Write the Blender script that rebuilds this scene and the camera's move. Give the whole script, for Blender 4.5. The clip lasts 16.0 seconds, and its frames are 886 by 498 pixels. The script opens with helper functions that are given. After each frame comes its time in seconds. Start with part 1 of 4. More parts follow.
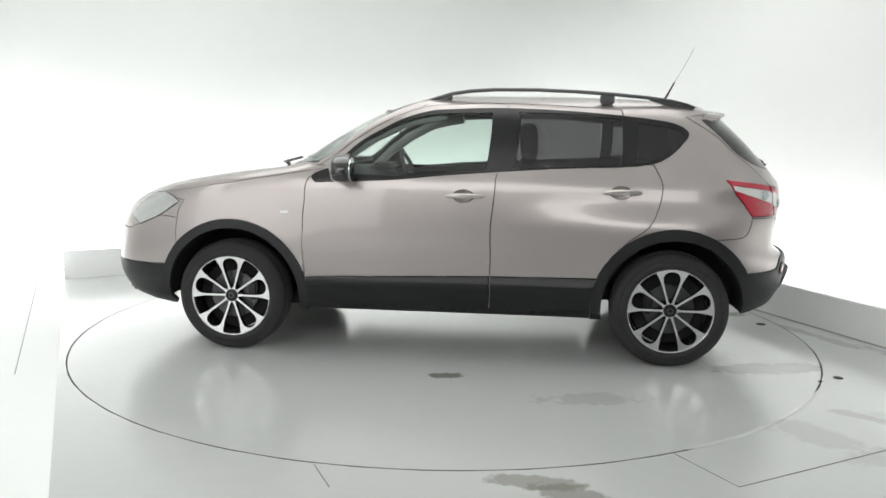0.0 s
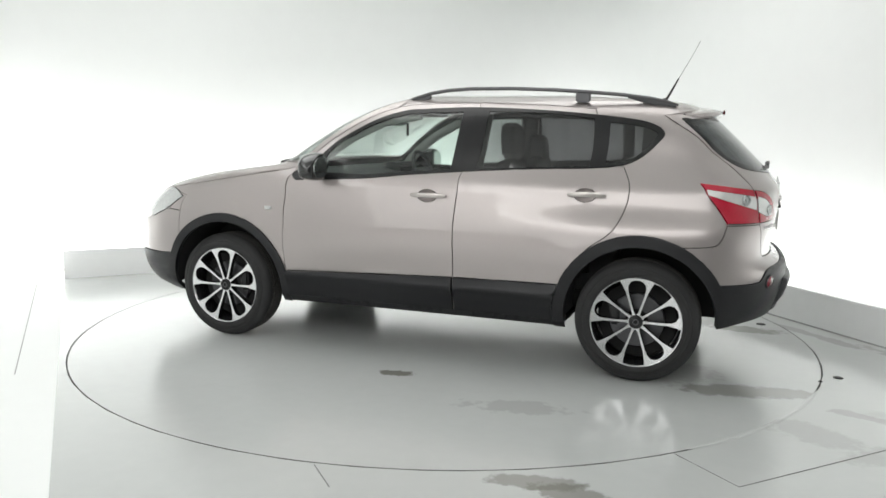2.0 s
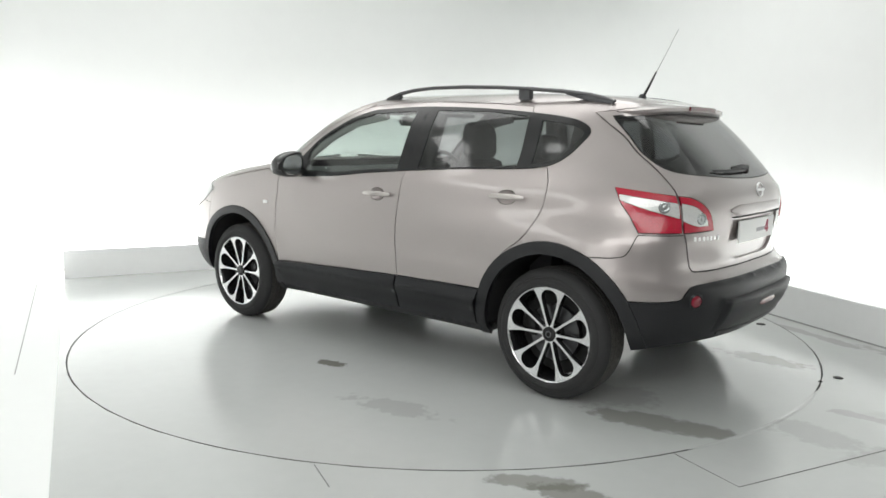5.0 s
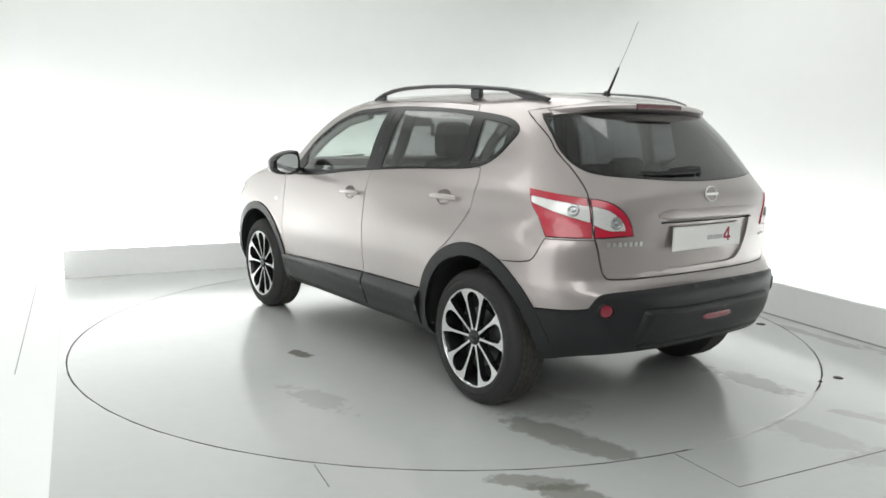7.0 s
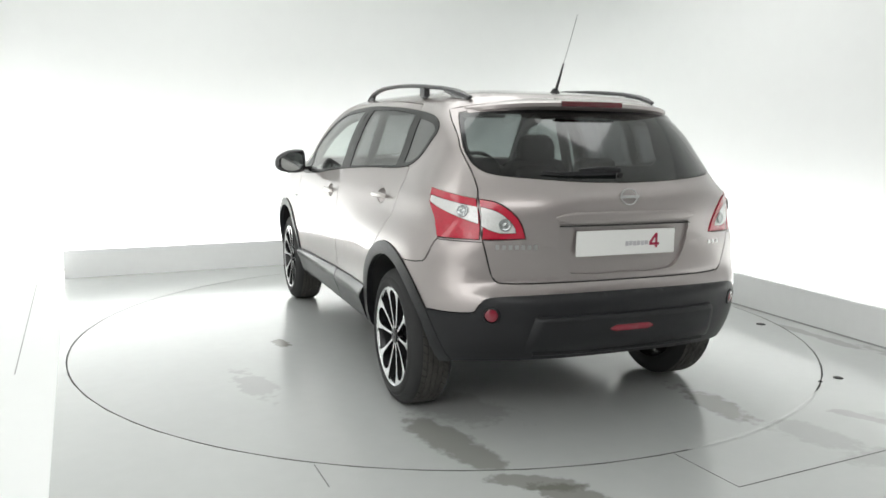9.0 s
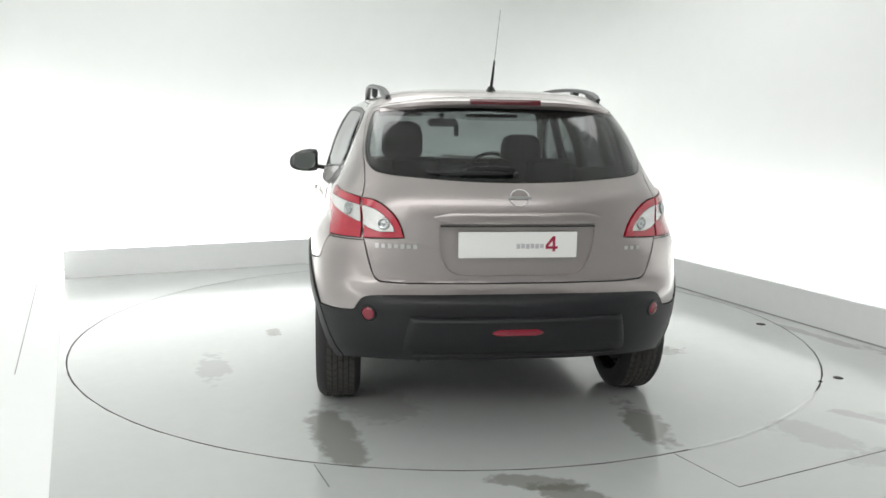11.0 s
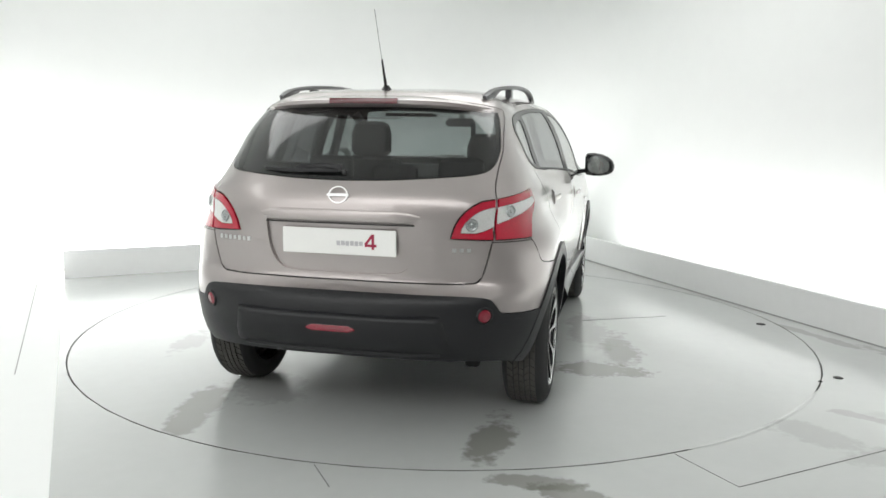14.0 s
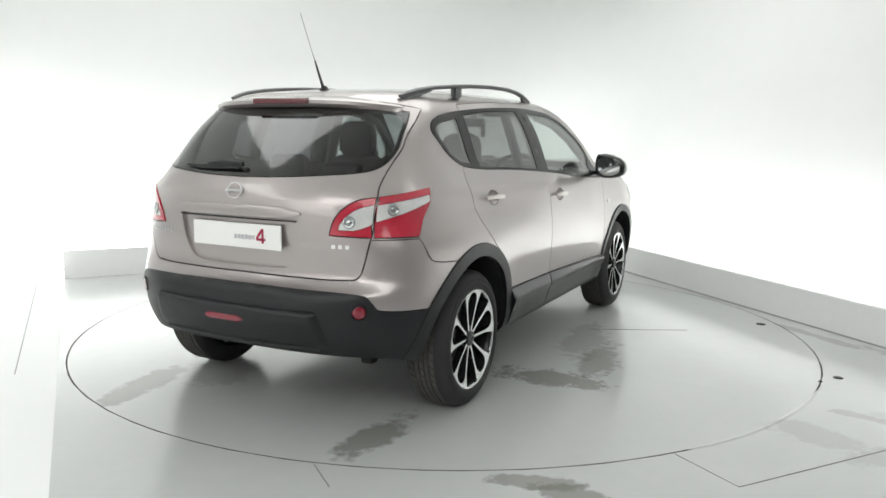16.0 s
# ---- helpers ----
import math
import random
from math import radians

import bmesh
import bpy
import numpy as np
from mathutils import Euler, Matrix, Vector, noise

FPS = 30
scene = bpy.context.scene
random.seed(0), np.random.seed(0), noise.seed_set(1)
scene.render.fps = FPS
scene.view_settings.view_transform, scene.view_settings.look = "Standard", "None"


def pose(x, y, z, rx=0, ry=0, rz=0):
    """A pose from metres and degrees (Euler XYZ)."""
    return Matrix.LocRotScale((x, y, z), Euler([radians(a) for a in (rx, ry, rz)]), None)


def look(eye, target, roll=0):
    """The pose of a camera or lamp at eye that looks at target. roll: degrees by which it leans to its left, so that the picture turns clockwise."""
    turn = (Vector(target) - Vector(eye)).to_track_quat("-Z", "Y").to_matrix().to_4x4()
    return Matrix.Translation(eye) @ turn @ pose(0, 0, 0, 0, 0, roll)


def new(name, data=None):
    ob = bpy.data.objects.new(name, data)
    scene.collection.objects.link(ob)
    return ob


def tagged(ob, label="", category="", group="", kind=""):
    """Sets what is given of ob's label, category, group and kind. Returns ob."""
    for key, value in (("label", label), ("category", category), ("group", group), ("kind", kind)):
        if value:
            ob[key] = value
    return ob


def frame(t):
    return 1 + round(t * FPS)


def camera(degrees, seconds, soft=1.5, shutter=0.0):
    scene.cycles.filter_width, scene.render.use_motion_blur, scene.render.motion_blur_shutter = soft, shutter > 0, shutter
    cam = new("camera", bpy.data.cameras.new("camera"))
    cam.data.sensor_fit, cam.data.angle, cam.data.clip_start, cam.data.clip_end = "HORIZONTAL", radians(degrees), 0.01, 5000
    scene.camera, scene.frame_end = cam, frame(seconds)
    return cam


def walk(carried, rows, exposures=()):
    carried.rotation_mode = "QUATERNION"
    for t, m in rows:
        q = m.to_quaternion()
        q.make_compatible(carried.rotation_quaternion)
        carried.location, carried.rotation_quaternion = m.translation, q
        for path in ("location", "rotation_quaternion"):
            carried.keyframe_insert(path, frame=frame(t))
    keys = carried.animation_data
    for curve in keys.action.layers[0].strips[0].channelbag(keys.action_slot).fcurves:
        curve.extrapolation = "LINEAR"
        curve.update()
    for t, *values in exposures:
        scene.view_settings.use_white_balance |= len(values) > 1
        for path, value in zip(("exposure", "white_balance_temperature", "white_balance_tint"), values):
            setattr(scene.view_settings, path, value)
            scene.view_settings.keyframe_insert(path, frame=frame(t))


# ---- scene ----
import mathutils
import mathutils.geometry

# The camera stands still on a tripod in front of the turntable.
cam = camera(59.7, 16.0, soft=1.6)
EYE, AIM = (0.0, -5.355, 1.338), (-0.015, -0.4105, 0.599)
walk(cam, [(0.0, look(EYE, AIM, 0.78)), (16.0, look(EYE, AIM, 0.78))])

# World, lamps and exposure.
world = bpy.data.worlds.new("studio_air")
scene.world = world
world.use_nodes = True
world.node_tree.nodes["Background"].inputs["Color"].default_value = (0.9, 0.95, 1.0, 1)
world.node_tree.nodes["Background"].inputs["Strength"].default_value = 0.05
scene.view_settings.exposure = 0.0


def area_lamp(name, m, wide, long, watts, colour=(1.0, 1.0, 0.985)):
    data = bpy.data.lights.new(name, "AREA")
    data.shape, data.size, data.size_y, data.energy, data.color = "RECTANGLE", wide, long, watts, colour
    ob = new(name, data)
    ob.matrix_world = m
    return ob


# Unseen lamps added above the set, and tubes in the trough behind the kerb.
area_lamp("added_overhead_lamp", look((-0.3, 0.0, 3.6), (-0.3, 0.0, 0)), 4.8, 2.6, 74)
# Added softbox behind the camera that brightens the car's near side.
area_lamp("added_overhead_lamp", look((-0.4, -5.95, 3.1), (0.0, -1.0, 0.6)), 5.6, 1.6, 84)
# Added fills for the left wall and the right floor.
area_lamp("added_overhead_lamp", look((-3.4, -2.0, 3.5), (-2.8, 0.0, 0.4)), 0.7, 5.0, 30)
area_lamp("added_overhead_lamp", look((3.6, -1.6, 3.5), (1.6, -0.8, 0.4)), 5.0, 0.7, 4)
area_lamp("trough_and_fill_light", look((-1.2, 2.86, 0.06), (-1.45, 3.4, 0.9)), 5.0, 0.14, 46)
area_lamp("trough_and_fill_light", look((3.05, -0.35, 0.06), (3.6, -0.14, 0.9)), 7.5, 0.14, 38)
# No trough on the left: this one is added to brighten the wall.
area_lamp("trough_and_fill_light", look((-3.55, 0.9, 0.03), (-4.0, 0.9, 0.6)), 2.0, 0.1, 20)
# Unseen softbox added so the doors and tail reflect something bright.
area_lamp("added_fill_panel", look((-3.9, -6.6, 1.7), (0.0, -0.6, 0.7)), 3.6, 2.8, 60)

# ---- materials ----


def material(name, colour, rough=0.5, metal=0.0, grain=0.0, scale=30.0, bump=0.0, patch=0.0, coat=0.0, ior=1.45):
    """A surface with fine grain, broad patches of tone and relief."""
    m = bpy.data.materials.new(name)
    m.use_nodes = True
    n, ln = m.node_tree.nodes, m.node_tree.links
    b = n["Principled BSDF"]
    b.inputs["Base Color"].default_value = (*colour, 1)
    b.inputs["Roughness"].default_value, b.inputs["Metallic"].default_value = rough, metal
    b.inputs["Coat Weight"].default_value, b.inputs["Coat Roughness"].default_value = coat, 0.04 if coat > 0.9 else 0.1
    b.inputs["IOR"].default_value = ior
    where = n.new("ShaderNodeTexCoord")
    if grain or patch:
        fine, broad = n.new("ShaderNodeTexNoise"), n.new("ShaderNodeTexNoise")
        for node, size in ((fine, scale), (broad, scale * 0.06)):
            node.inputs["Scale"].default_value, node.inputs["Detail"].default_value = size, 5
            ln.new(where.outputs["Object"], node.inputs["Vector"])
        total = n.new("ShaderNodeMath")
        total.operation = "MULTIPLY_ADD"
        ln.new(fine.outputs["Fac"], total.inputs[0])
        total.inputs[1].default_value = grain
        wide = n.new("ShaderNodeMath")
        wide.operation = "MULTIPLY_ADD"
        ln.new(broad.outputs["Fac"], wide.inputs[0])
        wide.inputs[1].default_value, wide.inputs[2].default_value = patch, 1 - (grain + patch) / 2
        ln.new(wide.outputs[0], total.inputs[2])
        tone = n.new("ShaderNodeVectorMath")
        tone.operation = "SCALE"
        tone.inputs[0].default_value = colour
        ln.new(total.outputs[0], tone.inputs["Scale"])
        ln.new(tone.outputs[0], b.inputs["Base Color"])
        if bump:
            rel = n.new("ShaderNodeBump")
            rel.inputs["Strength"].default_value, rel.inputs["Distance"].default_value = bump, 0.004
            ln.new(fine.outputs["Fac"], rel.inputs["Height"])
            ln.new(rel.outputs[0], b.inputs["Normal"])
    return m


def glass(name, colour, rough=0.0, shine_least=0.055):
    """Thin car glass: mostly clear, tinted, with a mirror's gloss at flat angles."""
    m = bpy.data.materials.new(name)
    m.use_nodes = True
    n, ln = m.node_tree.nodes, m.node_tree.links
    n.remove(n["Principled BSDF"])
    clear, shine, mix, view = n.new("ShaderNodeBsdfTransparent"), n.new("ShaderNodeBsdfGlossy"), n.new("ShaderNodeMixShader"), n.new("ShaderNodeLayerWeight")
    clear.inputs["Color"].default_value = (*colour, 1)
    shine.inputs["Roughness"].default_value = 0.06 + rough
    view.inputs["Blend"].default_value = 0.5
    steep, gloss = n.new("ShaderNodeMath"), n.new("ShaderNodeMath")
    steep.operation, gloss.operation = "POWER", "MULTIPLY_ADD"
    steep.inputs[1].default_value = 2.9
    gloss.inputs[1].default_value, gloss.inputs[2].default_value = 0.9, shine_least
    ln.new(view.outputs["Facing"], steep.inputs[0])
    ln.new(steep.outputs[0], gloss.inputs[0])
    ln.new(gloss.outputs[0], mix.inputs[0])
    ln.new(clear.outputs[0], mix.inputs[1])
    ln.new(shine.outputs[0], mix.inputs[2])
    ln.new(mix.outputs[0], n["Material Output"].inputs["Surface"])
    return m


PAINT = material("champagne_metallic_paint", (0.388, 0.351, 0.342), 0.37, 0.72, 0.05, 900, 0, 0.03, coat=1.0)
BLACK_PLASTIC = material("grained_black_plastic", (0.009, 0.0092, 0.011), 0.42, 0, 0.3, 400, 0.15, 0.15)
GLOSS_BLACK = material("gloss_black_trim", (0.010, 0.010, 0.011), 0.12, coat=1.0)
SATIN_BLACK = material("satin_black_trim", (0.010, 0.010, 0.011), 0.27)
RUBBER = material("tyre_rubber", (0.024, 0.024, 0.0245), 0.75, 0, 0.3, 120, 0.1, 0.2)
TREAD = material("dusty_tyre_tread", (0.065, 0.062, 0.057), 0.85, 0, 0.4, 60, 0.1, 0.4)
CLADDING = material("satin_black_cladding", (0.010, 0.0102, 0.012), 0.30, 0, 0.2, 300, 0.05, 0.15, ior=1.38)
ALLOY = material("polished_alloy", (0.72, 0.72, 0.73), 0.22, 1.0, 0.06, 200)
WHEEL_BLACK = material("black_wheel_paint", (0.014, 0.014, 0.015), 0.25, 0.0, 0.1, 80)
CHROME = material("bright_chrome", (0.72, 0.72, 0.72), 0.30, 1.0)
STEEL = material("brake_steel", (0.10, 0.10, 0.105), 0.35, 1.0, 0.2, 60)
UNDER = material("dark_underseal", (0.012, 0.012, 0.012), 0.9, 0, 0.3, 40)
RED_LENS = material("red_lamp_lens", (0.44, 0.008, 0.032), 0.10, 0, 0.5, 110, 0.5, 0.2, coat=1.0)
HEADLAMP_LENS = material("headlamp_lens", (0.50, 0.51, 0.51), 0.14, 0.55, 0.4, 60, 0.5, 0.3, coat=1.0)
CLEAR_LENS = material("clear_lamp_lens", (0.70, 0.70, 0.69), 0.14, 0.3, 0.35, 110, 0.5, 0.2, coat=1.0)
SEAT_CLOTH = material("dark_grey_seat_cloth", (0.03, 0.03, 0.033), 0.8, 0, 0.3, 300, 0.2)
DASH = material("charcoal_dashboard", (0.03, 0.03, 0.032), 0.6, 0, 0.2, 300, 0.1)
FRONT_GLASS = glass("pale_green_glass", (0.70, 0.77, 0.735))
DARK_GLASS = glass("privacy_glass", (0.27, 0.275, 0.28), 0.0, 0.08)
REAR_GLASS = glass("dark_rear_window_glass", (0.21, 0.228, 0.232), 0.0, 0.06)
WINDSCREEN = glass("windscreen_glass", (0.82, 0.875, 0.85))
PLATE_WHITE = material("white_number_plate", (0.82, 0.82, 0.80), 0.3, 0, 0.04, 90)
GREY_INK = material("grey_print", (0.50, 0.49, 0.51), 0.5)
RED_INK = material("dark_red_print", (0.35, 0.02, 0.06), 0.5)
WALL_WHITE = material("white_studio_wall", (0.83, 0.845, 0.835), 0.7, 0, 0.03, 6, 0.03, 0.05)
WALL_GREY = material("pale_rear_wall", (0.68, 0.685, 0.68), 0.7, 0, 0.05, 6, 0.03, 0.1)
WALL_EDGE = material("joint_shadow_gap", (0.3, 0.3, 0.3), 0.8)
KERB_GREY = material("grey_painted_kerb", (0.79, 0.80, 0.795), 0.5, 0, 0.05, 14, 0.05, 0.1)
FLOOR_SEAM = material("worn_floor_seam", (0.16, 0.16, 0.155), 0.7, 0, 0.3, 30)
DARK_GAP = material("dark_joint", (0.03, 0.03, 0.03), 0.8)
HEADLINER = material("grey_headlining", (0.1, 0.1, 0.098), 0.9, 0, 0.1, 200)
PALE_TRIM = material("pale_grey_cabin_plastic", (0.30, 0.30, 0.29), 0.7, 0, 0.15, 200, 0.1)
BULB_GREY = material("lamp_reflector_grey", (0.42, 0.44, 0.44), 0.16, 0.8, 0.3, 200)
MIRROR_GLASS = material("mirror_glass", (0.66, 0.70, 0.69), 0.06, 1.0)
SILVER_PAINT = material("champagne_handle_paint", (0.47, 0.435, 0.415), 0.28, 0.7, 0.04, 800, coat=1.0)
DEEP_RED = material("deep_red_reflector", (0.22, 0.006, 0.022), 0.15, 0, 0.4, 150, 0.3, 0.2, coat=1.0)
SMOKED = material("dark_red_smoked_lens", (0.10, 0.012, 0.018), 0.12, coat=1.0)
RAIL_GREY = material("dark_grey_roof_rail", (0.085, 0.085, 0.088), 0.3, 0.6, 0.1, 200)


# ---- mesh helpers ----


def mesh_of(name, verts, faces, mat, smooth=False):
    me = bpy.data.meshes.new(name)
    me.from_pydata([tuple(v) for v in verts], [], faces)
    me.materials.append(mat)
    if smooth:
        me.polygons.foreach_set("use_smooth", [True] * len(me.polygons))
    me.update()
    return me


def part(name, bm, mat, parent=None, label="", smooth=True, sharp=35):
    """Links a bmesh as one mesh object under a thing or part."""
    me = bpy.data.meshes.new(name)
    bmesh.ops.recalc_face_normals(bm, faces=bm.faces)
    for f in bm.faces:
        f.smooth = smooth
    for e in bm.edges:
        if len(e.link_faces) == 2 and e.calc_face_angle(0) > radians(sharp):
            e.smooth = False
    bm.to_mesh(me)
    bm.free()
    me.materials.append(mat)
    ob = new(name, me)
    ob.parent = parent
    return tagged(ob, label)


def box(bm, centre, size, m=Matrix(), bevel=0.0):
    made = bmesh.ops.create_cube(bm, size=1, matrix=m @ Matrix.Translation(centre) @ Matrix.Diagonal((*size, 1)))
    if bevel:
        edges = list({e for v in made["verts"] for e in v.link_edges})
        bmesh.ops.bevel(bm, geom=edges, offset=bevel, segments=2, affect="EDGES", clamp_overlap=True)
    return bm


def boxes(*items, m=Matrix(), bevel=0.0):
    bm = bmesh.new()
    for centre, size in items:
        box(bm, centre, size, m, bevel)
    return bm


def lathe(profile, steps=48, m=Matrix()):
    """A ring about the y axis from (radius, y) pairs."""
    bm = bmesh.new()
    rings = []
    for k in range(steps):
        a = 2 * math.pi * k / steps
        rings.append([bm.verts.new(m @ Vector((r * math.cos(a), y, r * math.sin(a)))) for r, y in profile])
    for k in range(steps):
        p, q = rings[k], rings[(k + 1) % steps]
        for j in range(len(profile) - 1):
            if profile[j][0] < 1e-6:
                bm.faces.new((p[j], p[j + 1], q[j + 1]))
            elif profile[j + 1][0] < 1e-6:
                bm.faces.new((p[j], p[j + 1], q[j]))
            else:
                bm.faces.new((p[j], p[j + 1], q[j + 1], q[j]))
    bmesh.ops.remove_doubles(bm, verts=bm.verts, dist=1e-5)
    return bm


def sweep(points, across, high, steps=8, bm=None, power=2.0, taper=None):
    """A rounded bar along a list of points; across lies flat, high stands up."""
    bm = bm or bmesh.new()
    rings = []
    n = len(points)
    for i, p in enumerate(points):
        p = Vector(p)
        d = (Vector(points[min(i + 1, n - 1)]) - Vector(points[max(i - 1, 0)])).normalized()
        side = d.cross(Vector((0, 0, 1)))
        side = side.normalized() if side.length > 1e-4 else Vector((0, 1, 0))
        up = side.cross(d)
        k = taper[i] if taper else 1
        ring = []
        for j in range(steps):
            a = 2 * math.pi * (j + 0.5) / steps
            c, s = math.cos(a), math.sin(a)
            ring.append(bm.verts.new(p + side * (across / 2 * k * math.copysign(abs(c) ** (2 / power), c)) + up * (high / 2 * k * math.copysign(abs(s) ** (2 / power), s))))
        rings.append(ring)
    for a, b in zip(rings, rings[1:]):
        for j in range(steps):
            bm.faces.new((a[j], a[(j + 1) % steps], b[(j + 1) % steps], b[j]))
    bm.faces.new(rings[0])
    bm.faces.new(rings[-1])
    return bm


def thing(name, label, category, group="", m=Matrix(), kind=""):
    ob = new(name)
    ob.matrix_world = m
    return tagged(ob, label, category, group, kind)


# ---- the studio ----


def stained(base_name, colour, rough, spots):
    """Floor paint with worn damp marks and a painted dark reflection: spots are (x, y, half length, half width, turn,
    strength, seed).
    """
    m = material(base_name, colour, rough, 0, 0.06, 12, 0.03, 0.16, ior=1.7)
    n, ln = m.node_tree.nodes, m.node_tree.links
    b = n["Principled BSDF"]
    where = n.new("ShaderNodeTexCoord")
    last = b.inputs["Base Color"].links[0].from_socket
    for x, y, a, c, turn, strength, seed in spots:
        shift = n.new("ShaderNodeMapping")
        shift.vector_type = "TEXTURE"
        shift.inputs["Location"].default_value, shift.inputs["Rotation"].default_value = (x, y, 0), (0, 0, radians(turn))
        shift.inputs["Scale"].default_value = (a, c, 1)
        ln.new(where.outputs["Object"], shift.inputs["Vector"])
        ragged = n.new("ShaderNodeTexNoise")
        ragged.inputs["Scale"].default_value, ragged.inputs["Detail"].default_value, ragged.inputs["Roughness"].default_value = (2.2 + 0.4 * seed) * max(1, 0.3 / a), 7, 0.62
        ln.new(where.outputs["Object"], ragged.inputs["Vector"])
        fine = n.new("ShaderNodeTexNoise")
        fine.inputs["Scale"].default_value, fine.inputs["Detail"].default_value = (14 + seed) * max(1, 0.3 / a), 5
        ln.new(where.outputs["Object"], fine.inputs["Vector"])
        far = n.new("ShaderNodeVectorMath")
        far.operation = "LENGTH"
        ln.new(shift.outputs[0], far.inputs[0])
        one = n.new("ShaderNodeMath")
        one.operation = "MULTIPLY_ADD"
        ln.new(ragged.outputs["Fac"], one.inputs[0])
        one.inputs[1].default_value = 2.2
        ln.new(far.outputs["Value"], one.inputs[2])
        two = n.new("ShaderNodeMath")
        two.operation = "MULTIPLY_ADD"
        ln.new(fine.outputs["Fac"], two.inputs[0])
        two.inputs[1].default_value = 0.9
        ln.new(one.outputs[0], two.inputs[2])
        ramp = n.new("ShaderNodeMapRange")
        ramp.inputs["From Min"].default_value, ramp.inputs["From Max"].default_value = 2.25, 2.55
        ramp.inputs["To Min"].default_value, ramp.inputs["To Max"].default_value = strength, 0
        ln.new(two.outputs[0], ramp.inputs["Value"])
        mix = n.new("ShaderNodeMix")
        mix.data_type = "RGBA"
        ln.new(ramp.outputs[0], mix.inputs["Factor"])
        ln.new(last, mix.inputs["A"])
        mix.inputs["B"].default_value = (0.13, 0.125, 0.1, 1)
        last = mix.outputs["Result"]
    ln.new(last, b.inputs["Base Color"])
    # worn and wiped areas differ in sheen
    smear, sheen = n.new("ShaderNodeTexNoise"), n.new("ShaderNodeMapRange")
    smear.inputs["Scale"].default_value, smear.inputs["Detail"].default_value = 0.7, 2
    ln.new(where.outputs["Object"], smear.inputs["Vector"])
    sheen.inputs["To Min"].default_value, sheen.inputs["To Max"].default_value = rough - 0.07, rough + 0.02
    ln.new(smear.outputs["Fac"], sheen.inputs["Value"])
    ln.new(sheen.outputs[0], b.inputs["Roughness"])
    return m


RADIUS = 2.423
KERB_A, KERB_C, KERB_B = Vector((-3.42, 1.45, 0)), Vector((1.203, 3.793, 0)), Vector((4.45, -4.6, 0))
STAINED_FLOOR = stained("stained_floor_paint", (0.51, 0.525, 0.515), 0.24, [
    (0.38, -2.52, 0.2, 0.07, -8, 0.55, 1), (0.5, -2.62, 0.17, 0.1, -30, 0.6, 2), (1.69, -1.97, 0.26, 0.14, -45, 0.2, 3), (1.95, -2.2, 0.3, 0.1, 20, 0.18, 4), (2.55, -0.2, 0.5, 0.06, -66, 0.3, 5), (2.35, -1.9, 0.3, 0.12, -40, 0.14, 8), (2.95, -0.95, 0.7, 0.07, -68, 0.28, 6), (2.05, -1.75, 0.16, 0.05, -38, 0.3, 2)])
DISC_STAINS_REFLECTION = stained("turntable_paint_stains_and_reflection", (0.50, 0.515, 0.505), 0.2, [
    (-0.14, 1.18, 0.12, 0.05, 0, 0.8, 1), (-2.0, 0.76, 0.38, 0.11, 14, 0.55, 2), (-2.0, -0.68, 0.36, 0.11, -4, 0.62, 3),
    # First mark here mixes a damp stain with the car's dark reflection, painted in.
    (-0.80, -1.08, 0.16, 0.34, 0, 0.6, 4), (-0.35, -1.22, 0.42, 0.12, 4, 0.5, 5), (-1.62, 0.55, 0.3, 0.2, 30, 0.22, 6), (0.1, -1.0, 0.5, 0.16, 10, 0.3, 7), (-0.9, 1.45, 0.3, 0.1, 10, 0.2, 9)])
CONCRETE = material("turntable_pit_concrete", (0.02, 0.02, 0.02), 0.9, 0, 0.2, 20)


def slab(name, outline, z, deep, mat, label, hole=0.0):
    """A floor slab from an outline, with a round hole at the origin."""
    bm = bmesh.new()
    if not hole:
        lower = [bm.verts.new((x, y, z - deep)) for x, y in outline]
        upper = [bm.verts.new((x, y, z)) for x, y in outline]
        bm.faces.new(upper)
        bm.faces.new(lower[::-1])
        for i in range(len(outline)):
            j = (i + 1) % len(outline)
            bm.faces.new((lower[i], lower[j], upper[j], upper[i]))
    else:
        steps = 180
        ring = [(hole * math.cos(2 * math.pi * k / steps), hole * math.sin(2 * math.pi * k / steps)) for k in range(steps)]
        pts = [Vector(p) for p in outline + ring]
        k = len(outline)
        edges = [(i, (i + 1) % k) for i in range(k)] + [(k + i, k + (i + 1) % steps) for i in range(steps)]
        v, _, f, *_ = mathutils.geometry.delaunay_2d_cdt(pts, edges, [], 0, 1e-6)
        top = [bm.verts.new((p.x, p.y, z)) for p in v]
        for tri in f:
            c = sum((v[i] for i in tri), Vector((0, 0))) / len(tri)
            if c.length > hole * 0.999:
                bm.faces.new([top[i] for i in tri])
        rim = [e for e in bm.edges if e.is_boundary]
        out = bmesh.ops.extrude_edge_only(bm, edges=rim)
        bmesh.ops.translate(bm, verts=[g for g in out["geom"] if isinstance(g, bmesh.types.BMVert)], vec=(0, 0, -deep))
    return tagged(part(name, bm, mat, None, "", False), label, "floor", kind="structure")


